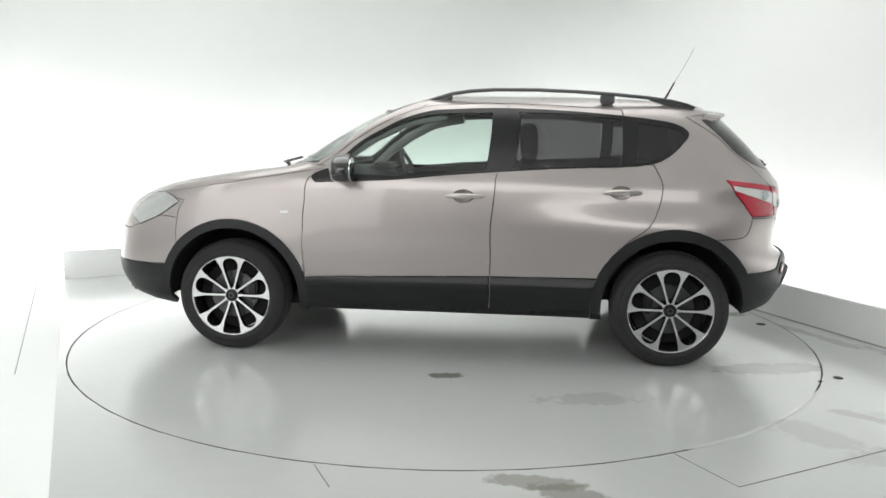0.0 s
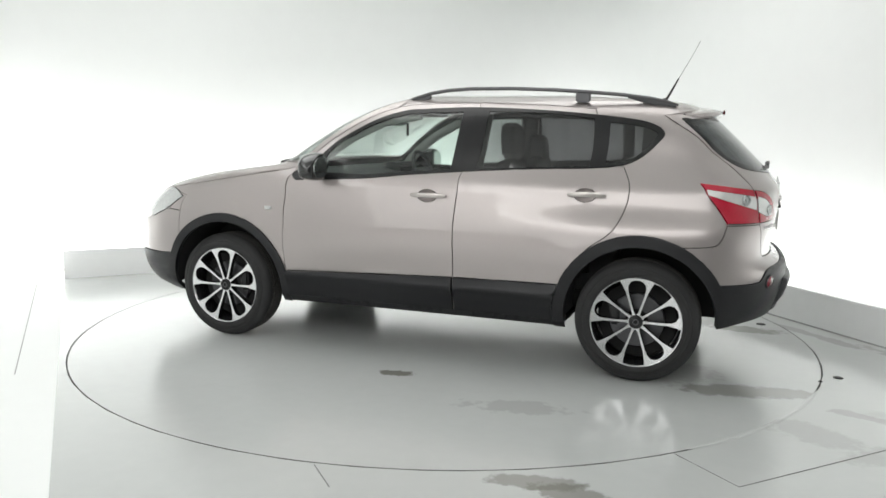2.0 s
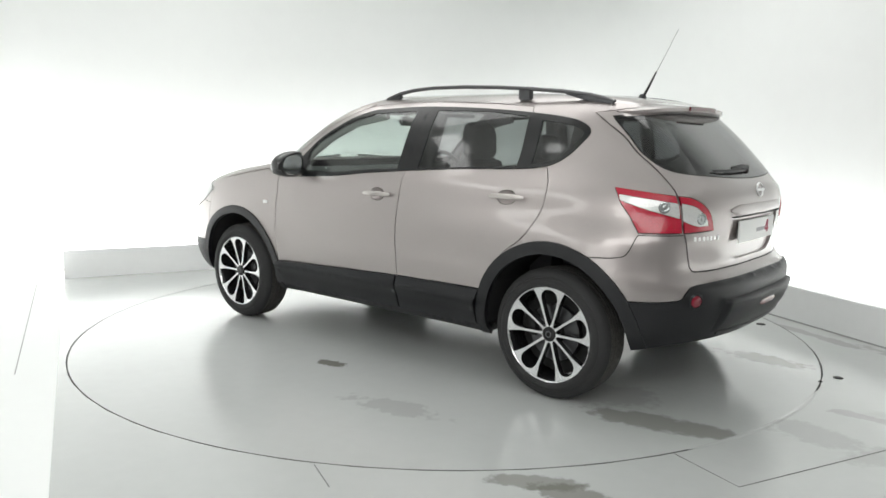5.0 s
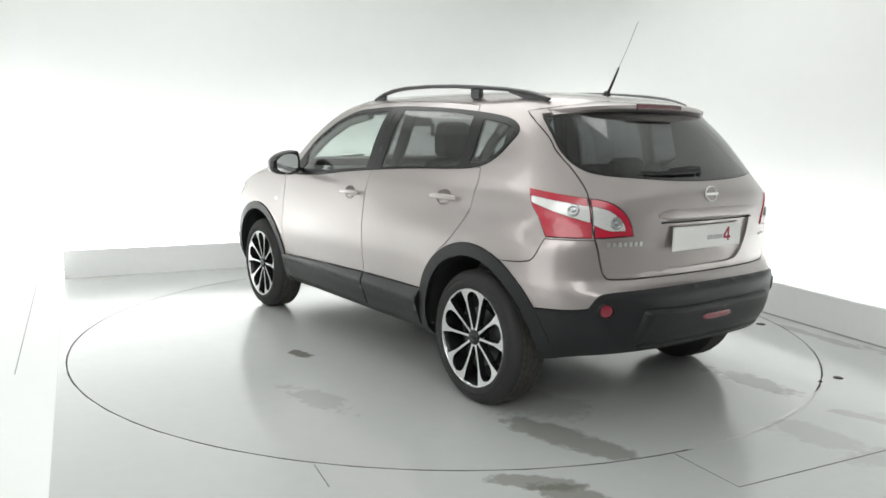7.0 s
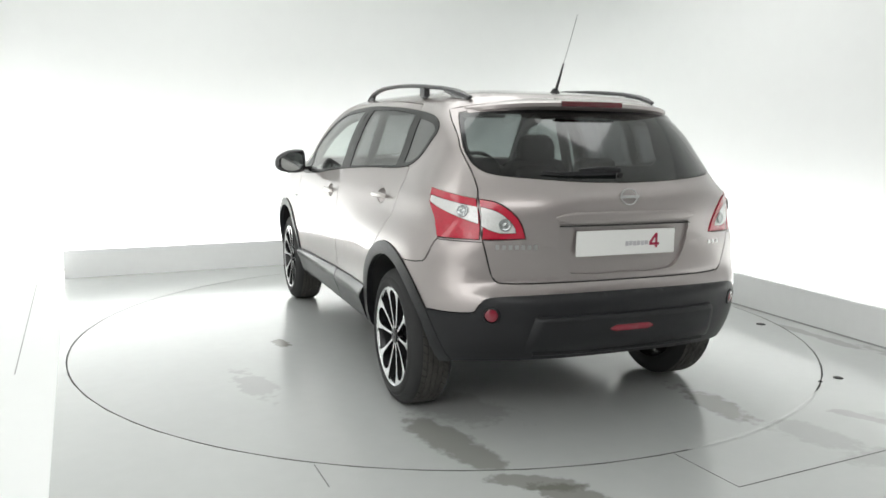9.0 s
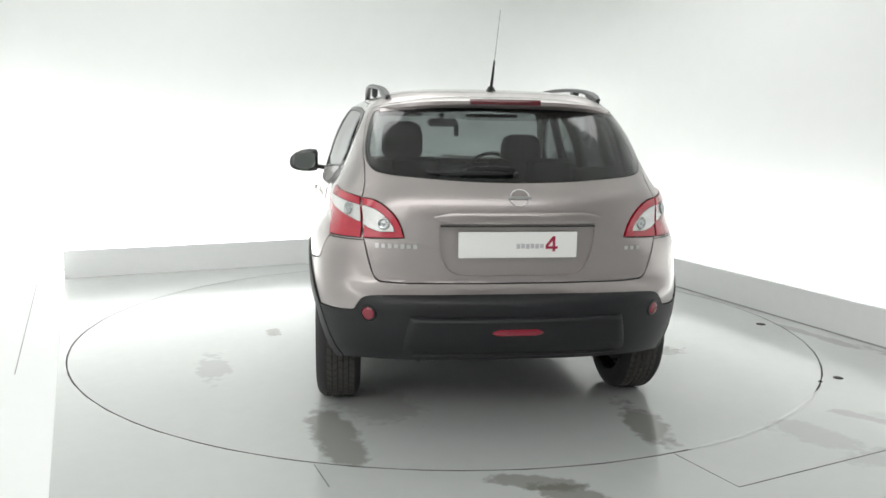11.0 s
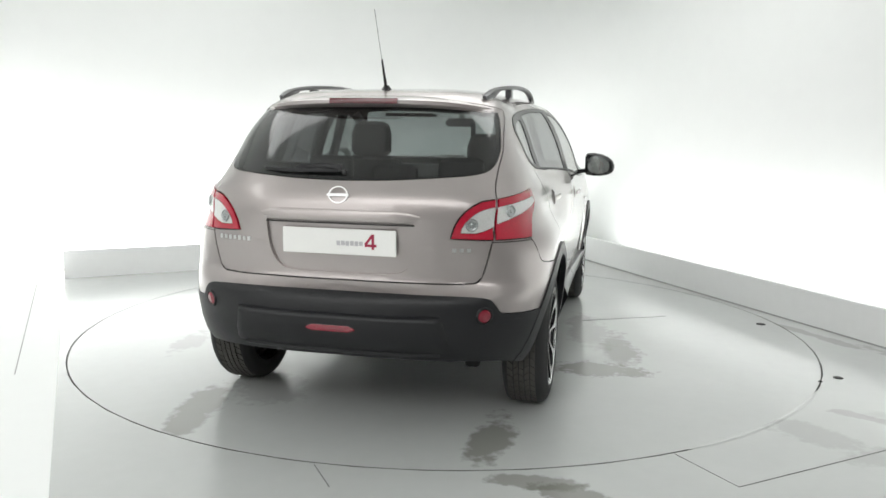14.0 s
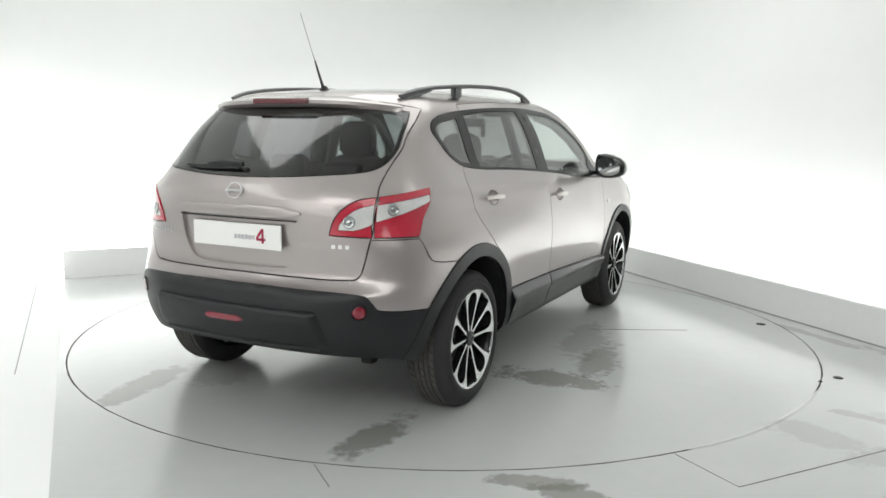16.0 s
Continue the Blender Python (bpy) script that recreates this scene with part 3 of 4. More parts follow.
def panel(names, side=0, gap=0.0022, deep=0.014, proud=0.0):
    """A bmesh panel from regions of the skin: side 1 left, -1 right, 0 both across the middle.
    Its edges stand off by a gap and turn inwards."""
    bm = bmesh.new()
    for s in ((1, -1) if side == 0 else (side,)):
        made = {}
        for n in names:
            for t in SKIN_T[n]:
                vs = []
                for i in t:
                    if i not in made:
                        p = shell(*SKIN_V[i])
                        if proud:
                            p = p + normal_of(*SKIN_V[i]) * proud
                        if p.y < 1e-4:
                            p.y = 0
                        made[i] = bm.verts.new((p.x, p.y * s, p.z))
                    vs.append(made[i])
                try:
                    bm.faces.new(vs if s > 0 else vs[::-1])
                except ValueError:
                    pass
    bmesh.ops.remove_doubles(bm, verts=bm.verts, dist=2e-4)
    bmesh.ops.dissolve_degenerate(bm, dist=1e-5, edges=bm.edges)
    bmesh.ops.recalc_face_normals(bm, faces=bm.faces)
    bm.normal_update()
    # orient outwards
    score = sum(f.normal.dot(f.calc_center_median() - Vector((0, 0, 0.7))) * f.calc_area() for f in bm.faces)
    if score < 0:
        bmesh.ops.reverse_faces(bm, faces=bm.faces)
        bm.normal_update()
    rim = [e for e in bm.edges if e.is_boundary]
    move = {}
    for e in rim:
        f = e.link_faces[0]
        d = (e.verts[1].co - e.verts[0].co).normalized()
        inw = f.normal.cross(d)
        if inw.dot(f.calc_center_median() - e.verts[0].co) < 0:
            inw = -inw
        for w in e.verts:
            move.setdefault(w, []).append((inw, f.normal.copy()))
    for w, items in move.items():
        d = sum((i for i, _ in items), Vector())
        if d.length > 1e-6:
            w.co += d.normalized() * gap
    if deep:
        out = bmesh.ops.extrude_edge_only(bm, edges=rim)
        pairs = {}
        for e in rim:
            for w in e.verts:
                pairs[w] = move[w]
        fresh = [g for g in out["geom"] if isinstance(g, bmesh.types.BMVert)]
        where = {}
        for w in pairs:
            where.setdefault(tuple(round(c, 6) for c in w.co), w)
        for g in fresh:
            w = where.get(tuple(round(c, 6) for c in g.co))
            if w:
                n = sum((k for _, k in pairs[w]), Vector())
                g.co -= n.normalized() * deep if n.length > 1e-6 else Vector()
        bmesh.ops.recalc_face_normals(bm, faces=bm.faces)
        score = sum(f.normal.dot(f.calc_center_median() - Vector((0, 0, 0.7))) * f.calc_area() for f in bm.faces)
        if score < 0:
            bmesh.ops.reverse_faces(bm, faces=bm.faces)
    return bm


def skin_part(name, bm, mat, parent, label=""):
    me = bpy.data.meshes.new(name)
    for f in bm.faces:
        f.smooth = True
    for e in bm.edges:
        if len(e.link_faces) == 2 and e.calc_face_angle(0) > radians(40):
            e.smooth = False
    bm.to_mesh(me)
    bm.free()
    me.materials.append(mat)
    ob = new(name, me)
    ob.parent = parent
    return tagged(ob, label)


CAR = thing("car", "champagne metallic compact crossover car with black lower trim", "car")


def loose_pieces(bm):
    """Each connected piece of a panel as a bmesh of its own, with its count of vertices."""
    bm.verts.ensure_lookup_table()
    bm.verts.index_update()
    left, out = set(range(len(bm.verts))), []
    while left:
        todo, got = [left.pop()], set()
        while todo:
            i = todo.pop()
            got.add(i)
            for e in bm.verts[i].link_edges:
                j = e.other_vert(bm.verts[i]).index
                if j in left:
                    left.discard(j)
                    todo.append(j)
        piece = bm.copy()
        piece.verts.ensure_lookup_table()
        bmesh.ops.delete(piece, geom=[v for v in piece.verts if v.index not in got], context="VERTS")
        out.append((piece, len(got)))
    bm.free()
    return out


LEDGE = curve([(.25, 0), (.32, .008), (.39, .016), (.42, .026), (.43, .028), (.445, .026), (.475, .013), (.50, 0)])

STEP = ((.385, .002), (.41, .010), (.45, .019), (.50, .027), (.540, .031), (.549, .029), (.555, .022), (.558, .012), (.560, .002))


def car_body():
    for bm, count in loose_pieces(panel(["body_shell"])):
        skin_part("body_shell" if count > 1000 else "nose_panel" if count > 200 else "seam_strip", bm, PAINT, CAR)
    gate = skin_part("tailgate", panel(["tailgate"], gap=0.0042), PAINT, CAR)
    skin_part("plate_recess", panel(["plate_recess"], gap=-0.005, deep=0.0, proud=-0.014), PAINT, gate)
    skin_part("rear_glass", panel(["rear_glass"], deep=0.006, gap=0.001), REAR_GLASS, gate, "dark tinted rear window glass")
    skin_part("windscreen", panel(["windscreen"], deep=0.006, gap=0.001), WINDSCREEN, CAR, "clear curved windscreen glass")
    skin_part("bonnet", panel(["bonnet"]), PAINT, CAR)
    skin_part("rear_bumper", panel(["rear_bumper"], gap=0.003), PAINT, CAR)
    bm = panel(["rear_bumper_trim"], proud=0.006, gap=0.001, deep=0.02)
    skin_part("bumper_trim", bm, BLACK_PLASTIC, CAR, "black plastic lower rear bumper")
    skin_part("front_bumper", panel(["front_bumper"]), PAINT, CAR)
    skin_part("bumper_trim", panel(["front_bumper_trim"], proud=0.006, gap=0.001, deep=0.02), BLACK_PLASTIC, CAR, "black plastic lower front bumper")
    for s in (1, -1):
        for name, trim, window, tint in (("front_door", "front_door_trim", "front_window", FRONT_GLASS), ("rear_door", "rear_door_trim", "rear_window", DARK_GLASS)):
            door = skin_part(name, panel([name], s, gap=0.003), PAINT, CAR)
            bm = panel([trim], s, proud=0.006, deep=0.024)
            for v in bm.verts:
                v.co.y += s * LEDGE(v.co.z)
            skin_part("door_trim", bm, CLADDING, door, "black plastic lower door cladding")
            skin_part("window", panel([window], s, gap=0.001, deep=0.005), tint, door, "pale green window glass" if tint is FRONT_GLASS else "dark privacy glass")
        skin_part("quarter_window", panel(["quarter_window"], s, gap=0.001, deep=0.005), DARK_GLASS, CAR, "dark privacy glass")
        skin_part("window_frame", panel(["window_frame"], s, gap=0.0005, proud=0.003, deep=0.02), SATIN_BLACK, CAR, "black window surround and pillars")
        skin_part("front_wing", panel(["front_wing"], s), PAINT, CAR)
        skin_part("sill", panel(["sill"], s, proud=0.004, deep=0.03), BLACK_PLASTIC, CAR, "black plastic sill")
        for n in ("front_wheel_arch", "rear_wheel_arch"):
            skin_part("wheel_arch", panel([n], s, proud=0.009, gap=0.0, deep=0.03), BLACK_PLASTIC, CAR, "black plastic wheel arch trim")
        lamp = skin_part("tail_lamp", panel(["tail_lamp_outer"], s, proud=0.006, gap=0.0025, deep=0.02), RED_LENS, CAR, "red tail lamp lens")
        skin_part("clear_lens", panel(["clear_outer"], s, proud=0.006, gap=0.0, deep=0.01), CLEAR_LENS, lamp, "clear white lamp lens")
        lamp = skin_part("tail_lamp", panel(["tail_lamp_inner"], s, proud=0.006, gap=0.0025, deep=0.02), RED_LENS, gate, "red tail lamp lens")
        skin_part("clear_lens", panel(["clear_inner"], s, proud=0.006, gap=0.0, deep=0.01), CLEAR_LENS, lamp, "clear white lamp lens")
        skin_part("headlamp", panel(["headlamp"], s, proud=0.003, gap=0.004, deep=0.02), HEADLAMP_LENS, CAR, "clear headlamp lens")


def linings():
    """Dark and pale sheets behind the panels, seen through the windows and in the joints."""
    skin_part("headlining", panel(["body_shell"], proud=-0.022, gap=0.003, deep=0.0), HEADLINER, CAR)
    skin_part("joint_seal", panel(["tailgate", "rear_bumper", "tail_lamp_inner", "tail_lamp_outer", "clear_inner", "clear_outer"], proud=-0.0185, gap=-0.012, deep=0.0), DARK_GAP, CAR)
    for s in (1, -1):
        for n in ("front_door", "rear_door"):
            skin_part("door_lining", panel([n], s, proud=-0.02, gap=-0.012, deep=0.0), DASH, CAR)
        skin_part("wing_liner", panel(["front_wing"], s, proud=-0.02, gap=-0.01, deep=0.0), UNDER, CAR)


def wheel_holes(r_hub, r_rim, count, kind):
    pts = []
    for k in range(count):
        a0 = 2 * math.pi * (k + (0.5 if kind == "wedge" else 0)) / count + math.pi / 10
        loop = []
        if kind == "oval":
            for r, w in ((.036, 0), (.045, .0085), (.070, .0170), (.10, .0265), (.14, .0380), (.17, .044), (.19, .041), (.205, .029), (.212, .013), (.2135, 0), (.212, -.013), (.205, -.029), (.19, -.041), (.17, -.044), (.14, -.0380), (.10, -.0265), (.070, -.0170), (.045, -.0085)):
                loop.append((r, w))
        else:
            for r, w in ((.038, 0), (.046, .0085), (.072, .0175), (.10, .0265), (.15, .0430), (.19, .050), (.214, .052), (.2205, .027), (.222, 0), (.2205, -.027), (.214, -.052), (.19, -.050), (.15, -.0430), (.10, -.0265), (.072, -.0175), (.046, -.0085)):
                loop.append((r, w))
        pts.append([Vector((r * math.cos(a0) - w * math.sin(a0), r * math.sin(a0) + w * math.cos(a0))) for r, w in loop])
    return pts


def alloy_face():
    """The wheel's bright face: five round-ended and five wedge openings between ten spokes."""
    steps = 90
    rim = [Vector((.228 * math.cos(2 * math.pi * k / steps), .228 * math.sin(2 * math.pi * k / steps))) for k in range(steps)]
    holes = wheel_holes(0, 0, 5, "oval") + wheel_holes(0, 0, 5, "wedge")
    pts, edges = [], []
    for loop in [rim] + holes:
        k = len(pts)
        pts += loop
        edges += [(k + i, k + (i + 1) % len(loop)) for i in range(len(loop))]
    v, _, f, *_ = mathutils.geometry.delaunay_2d_cdt(pts, edges, [], 0, 1e-6)
    bm = bmesh.new()
    vs = [bm.verts.new((p.x, .018 * (1 - (p.length / .228) ** 2) * -1 + .0, p.y)) for p in v]
    for t in f:
        c = (v[t[0]] + v[t[1]] + v[t[2]]) / 3
        if not any(inside(c, h) for h in holes):
            bm.faces.new([vs[i] for i in t])
    return bm


def tread_blocks():
    """Five ribs of slanted rubber blocks round the tyre."""
    bm = bmesh.new()
    count = 54
    for rib, (y0, y1, slant, r) in enumerate(((-.05, -.074, .5, .3365), (-.080, -.100, -.35, .338), (-.106, -.126, .3, .3385), (-.132, -.152, -.35, .338), (-.158, -.183, .5, .3365))):
        for k in range(count):
            a = 2 * math.pi * (k + .37 * rib) / count
            da = 2 * math.pi / count * (.84 if rib in (0, 4) else .9)
            ring = []
            for rad in (.326, r):
                for yy, shift in ((y0, 0), (y1, slant)):
                    for d in (0, da):
                        t = a + d + shift * da
                        ring.append(bm.verts.new((rad * math.cos(t), yy, rad * math.sin(t))))
            for f in ((4, 5, 7, 6), (0, 1, 5, 4), (2, 6, 7, 3), (0, 4, 6, 2), (1, 3, 7, 5)):
                bm.faces.new([ring[i] for i in f])
    return bm


def wheel(x, y, side):
    m = pose(x, y, HUB_Z + .004 - LIFT, 0, 0, 0 if side > 0 else 180)
    w = new("wheel")
    w.parent = CAR
    w.matrix_world = m @ pose(0, 0, 0, 0, 0, 0)
    r, h = .338, .105
    prof = [(.243, -.016), (.2475, -.006), (.254, .0), (.268, .0008), (.2695, -.0012), (.272, -.0012), (.2735, .0004), (.29, -.004), (.2915, -.007), (.294, -.007), (.2955, -.005), (.315, -.013), (.328, -.026), (.335, -.038), (.338, -.05)]
    prof += [(.335, -.052), (.3275, -.056), (.3275, -.178)]
    prof += [(.335, -.182), (.325, -.2), (.29, -.214), (.255, -.215), (.243, -.205)]
    part("tyre", lathe(prof, 64), RUBBER, w, "black rubber tyre with grooved tread", True, 50)
    part("tread", tread_blocks(), TREAD, w, "", False)
    part("rim_barrel", lathe([(.246, -.012), (.244, -.014), (.238, -.02), (.232, -.04), (.226, -.10), (.232, -.19), (.244, -.2)], 48), WHEEL_BLACK, w)
    bm = alloy_face()
    bmesh.ops.scale(bm, verts=bm.verts, vec=(1.085, 1, 1.085))
    bmesh.ops.translate(bm, verts=bm.verts, vec=(0, -.006, 0))
    face = part("spokes", bm, ALLOY, w, "machined silver spokes with black flanks", True, 30)
    bm = alloy_face()
    bmesh.ops.scale(bm, verts=bm.verts, vec=(1.085, 1, 1.085))
    rimset = [e for e in bm.edges if e.is_boundary]
    bmesh.ops.translate(bm, verts=bm.verts, vec=(0, -.0065, 0))
    out = bmesh.ops.extrude_edge_only(bm, edges=rimset)
    bmesh.ops.translate(bm, verts=[g for g in out["geom"] if isinstance(g, bmesh.types.BMVert)], vec=(0, -.035, 0))
    bmesh.ops.delete(bm, geom=[f for f in bm.faces if len(f.verts) == 3], context="FACES_ONLY")
    part("spoke_backing", bm, WHEEL_BLACK, face)
    part("rim_edge", lathe([(.239, -.013), (.2435, -.006), (.246, -.004), (.248, -.007), (.2475, -.014)], 64), ALLOY, w, "bright rim edge")
    part("centre_cap", lathe([(0, -.014), (.024, -.015), (.036, -.017), (.040, -.026)], 24), WHEEL_BLACK, w)
    part("cap_emblem", lathe([(.012, -.0145), (.0125, -.0125), (.0165, -.0125), (.017, -.0145)], 20), STEEL, w)
    for k in range(5):
        a = 2 * math.pi * (k + .5) / 5
        part("wheel_nut", lathe([(0, -.026), (.008, -.026), (.009, -.045)], 8, Matrix.Translation((.055 * math.cos(a), 0, .055 * math.sin(a)))), STEEL, w)
    part("brake_disc", lathe([(.06, -.075), (.145, -.075), (.147, -.078), (.147, -.095), (.06, -.095)], 40), STEEL, w)
    part("brake_caliper", boxes(((.12 if x < 0 else -.12, -.085, .03), (.055, .06, .13)), bevel=.012), WHEEL_BLACK, w)
    part("backing_plate", lathe([(0, -.11), (.21, -.11), (.222, -.13)], 32), UNDER, w)
    return w


def underside():
    tub = boxes(((0, 0, .34), (1.7, 1.5, .14)), ((0, 0, .37), (3.0, 1.1, .12)), ((0, 0, .27), (2.0, 1.3, .06)), ((1.75, 0, .42), (.6, 1.1, .3)), ((-1.82, 0, .42), (.34, 1.0, .2)), bevel=.02)
    part("floor_pan", tub, UNDER, CAR)
    for hub in (HUB_F, HUB_R):
        for s in (1, -1):
            bm = bmesh.new()
            rows = []
            for k in range(25):
                a = radians(-3 + 186 * k / 24)
                r = .416 if hub > 0 else .408
                xx, zz = hub + r * math.cos(a), HUB_Z + r * math.sin(a)
                u, h = place("x", xx, max(zz, Z_LOW))
                rows.append([bm.verts.new((xx, yy * s, zz)) for yy in (shell(u, h).y - .015, .52)])
            for a, b in zip(rows, rows[1:]):
                bm.faces.new((a[0], a[1], b[1], b[0]))
            bm.faces.new([r[1] for r in rows])
            part("wheel_well", bm, UNDER, CAR)
            part("air_deflector", boxes(((hub + (.43 if hub < 0 else -.43), .74 * s, .280), (.03, .10, .05)), bevel=.006), BLACK_PLASTIC, CAR)
    part("exhaust_pipe", sweep([(-1.0, -.45, .26), (-1.6, -.5, .31), (-1.88, -.52, .33)], .055, .055, 12), STEEL, CAR)
    part("suspension_arm", sweep([(-1.45, .7, .27), (-1.45, -.7, .27)], .07, .06, 10), UNDER, CAR)
    part("tow_hook", boxes(((-1.86, .40, .305), (.04, .03, .04)), bevel=.006), UNDER, CAR)
    part("bracket", boxes(((-1.85, -.55, .30), (.06, .06, .05)), bevel=.006), UNDER, CAR)


car_body()
linings()
for hub in (HUB_F + .017, HUB_R + .006):
    wheel(hub, .881 if hub > 0 else .872, 1)
    wheel(hub, -.881 if hub > 0 else -.872, -1)
underside()


# ---- what sits on and in the car ----


def on_tail(y, z, off=0.0):
    """A place on the tail's skin, y to the left."""
    u, h = place("y", abs(y), z)
    p = shell(u, h) + normal_of(u, h) * off
    return Vector((p.x, abs(p.y) if y > 0 else -abs(p.y), p.z)) if abs(y) > 1e-4 else Vector((p.x, 0, p.z))


def on_side(x, z, side, off=0.0):
    u, h = place("x", x, z)
    p = shell(u, h) + normal_of(u, h) * off
    return Vector((p.x, p.y * side, p.z))


def blob(bm, rings):
    """A closed rounded body from rings (centre, half x, half y, half z-lean) of rounded rectangles stacked upwards."""
    loops = []
    for (x, y, z), a, b, power in rings:
        loop = []
        for k in range(20):
            t = 2 * math.pi * k / 20
            c, s = math.cos(t), math.sin(t)
            loop.append(bm.verts.new((x + a * math.copysign(abs(c) ** (2 / power), c), y + b * math.copysign(abs(s) ** (2 / power), s), z)))
        loops.append(loop)
    for p, q in zip(loops, loops[1:]):
        for k in range(20):
            bm.faces.new((p[k], p[(k + 1) % 20], q[(k + 1) % 20], q[k]))
    bm.faces.new(loops[0][::-1])
    bm.faces.new(loops[-1])
    return bm


def door_handles():
    for s in (1, -1):
        for x0, x1, z in ((-.09, -.31, .966), (-1.0, -1.212, 1.0)):
            # dished hollow behind the grip
            bm = bmesh.new()
            xm = -.19 if x0 > -.5 else -1.096
            rings = []
            for r in (1.0, .85, .65, .4, .15):
                rings.append([bm.verts.new(on_side(xm + .0575 * r * math.cos(2 * math.pi * k / 28), z + .0355 * r * math.sin(2 * math.pi * k / 28), s, -.003 - .028 * (1 - r * r))) for k in range(28)])
            for a, b in zip(rings, rings[1:]):
                for k in range(28):
                    bm.faces.new((a[k], a[(k + 1) % 28], b[(k + 1) % 28], b[k]))
            bm.faces.new(rings[-1])
            part("handle_hollow", bm, PAINT, CAR)
            pts = [on_side(x0 + (x1 - x0) * k / 10, z + .002 * math.sin(math.pi * k / 10), s, .012 + .022 * math.sin(math.pi * min(max(k / 10, .04), .96)) ** .5) for k in range(11)]
            part("door_handle", sweep(pts, .014, .026, 10, power=3, taper=[.5, .9] + [1] * 7 + [.9, .6]), SILVER_PAINT, CAR, "champagne painted door handle")


def roof_rails():
    for s in (1, -1):
        knots = ((.09, .54, 1.508), (.02, .558, 1.535), (-.09, .56, 1.566), (-.2, .562, 1.583), (-.35, .565, 1.592), (-.6, .567, 1.592), (-.85, .565, 1.583), (-1.05, .562, 1.570), (-1.25, .545, 1.553), (-1.4, .535, 1.533), (-1.48, .528, 1.515), (-1.54, .522, 1.498))
        rail = part("roof_rail", sweep([(x, y * s, z) for x, y, z in knots], .036, .022, 10, power=2.6, taper=[.6, .9] + [1] * 8 + [.95, .6]), RAIL_GREY, CAR, "dark grey roof rail")
        part("rail_foot", boxes(((-1.02, .560 * s, 1.54), (.085, .03, .06)), bevel=.008), RAIL_GREY, rail)
        part("rail_foot", sweep([(.075, .556 * s, 1.497), (-.02, .558 * s, 1.525), (-.09, .56 * s, 1.548)], .03, .04, 10, power=3, taper=[.5, 1, .55]), RAIL_GREY, rail)
        part("rail_foot", sweep([(-1.27, .545 * s, 1.545), (-1.4, .535 * s, 1.52), (-1.53, .523 * s, 1.492)], .032, .045, 10, power=3, taper=[.45, 1, .6]), RAIL_GREY, rail)


def door_mirrors():
    for s in (1, -1):
        bm = bmesh.new()
        loops = []
        for y, a, h, z, x in ((.902, .040, .062, 1.118, .49), (.914, .066, .079, 1.122, .492), (.965, .088, .084, 1.120, .49), (1.02, .084, .078, 1.116, .488), (1.065, .068, .064, 1.111, .487), (1.096, .050, .043, 1.106, .487), (1.108, .024, .018, 1.103, .487)):
            loop = []
            for j in range(20):
                t = 2 * math.pi * j / 20
                c, q = math.cos(t), math.sin(t)
                dx = max(a * math.copysign(abs(c) ** .75, c), -.042)
                loop.append(bm.verts.new((x + dx, y * s, z + h * math.copysign(abs(q) ** .68, q))))
            loops.append(loop)
        for p, q in zip(loops, loops[1:]):
            for j in range(20):
                bm.faces.new((p[j], p[(j + 1) % 20], q[(j + 1) % 20], q[j]))
        bm.faces.new(loops[0])
        bm.faces.new(loops[-1])
        housing = part("door_mirror", bm, GLOSS_BLACK, CAR, "gloss black door mirror housing", True, 60)
        bm = bmesh.new()
        ring = []
        for k in range(24):
            t = 2 * math.pi * k / 24
            yy = .998 + .076 * math.copysign(abs(math.cos(t)) ** .8, math.cos(t))
            ring.append(bm.verts.new((.4415 - (yy - .99) * .04, yy * s, 1.119 - .09 * (yy - .96) + (.064 - .16 * max(yy - .99, 0)) * math.copysign(abs(math.sin(t)) ** .7, math.sin(t)))))
        bm.faces.new(ring)
        out = bmesh.ops.extrude_face_region(bm, geom=bm.faces[:])
        bmesh.ops.translate(bm, verts=[g for g in out["geom"] if isinstance(g, bmesh.types.BMVert)], vec=(.008, 0, 0))
        part("mirror_glass", bm, MIRROR_GLASS, housing, "bright mirror glass")
        part("mirror_arm", sweep([(.53, .82 * s, 1.06), (.51, .88 * s, 1.07), (.49, .95 * s, 1.08)], .07, .035, 10, power=3), GLOSS_BLACK, housing)


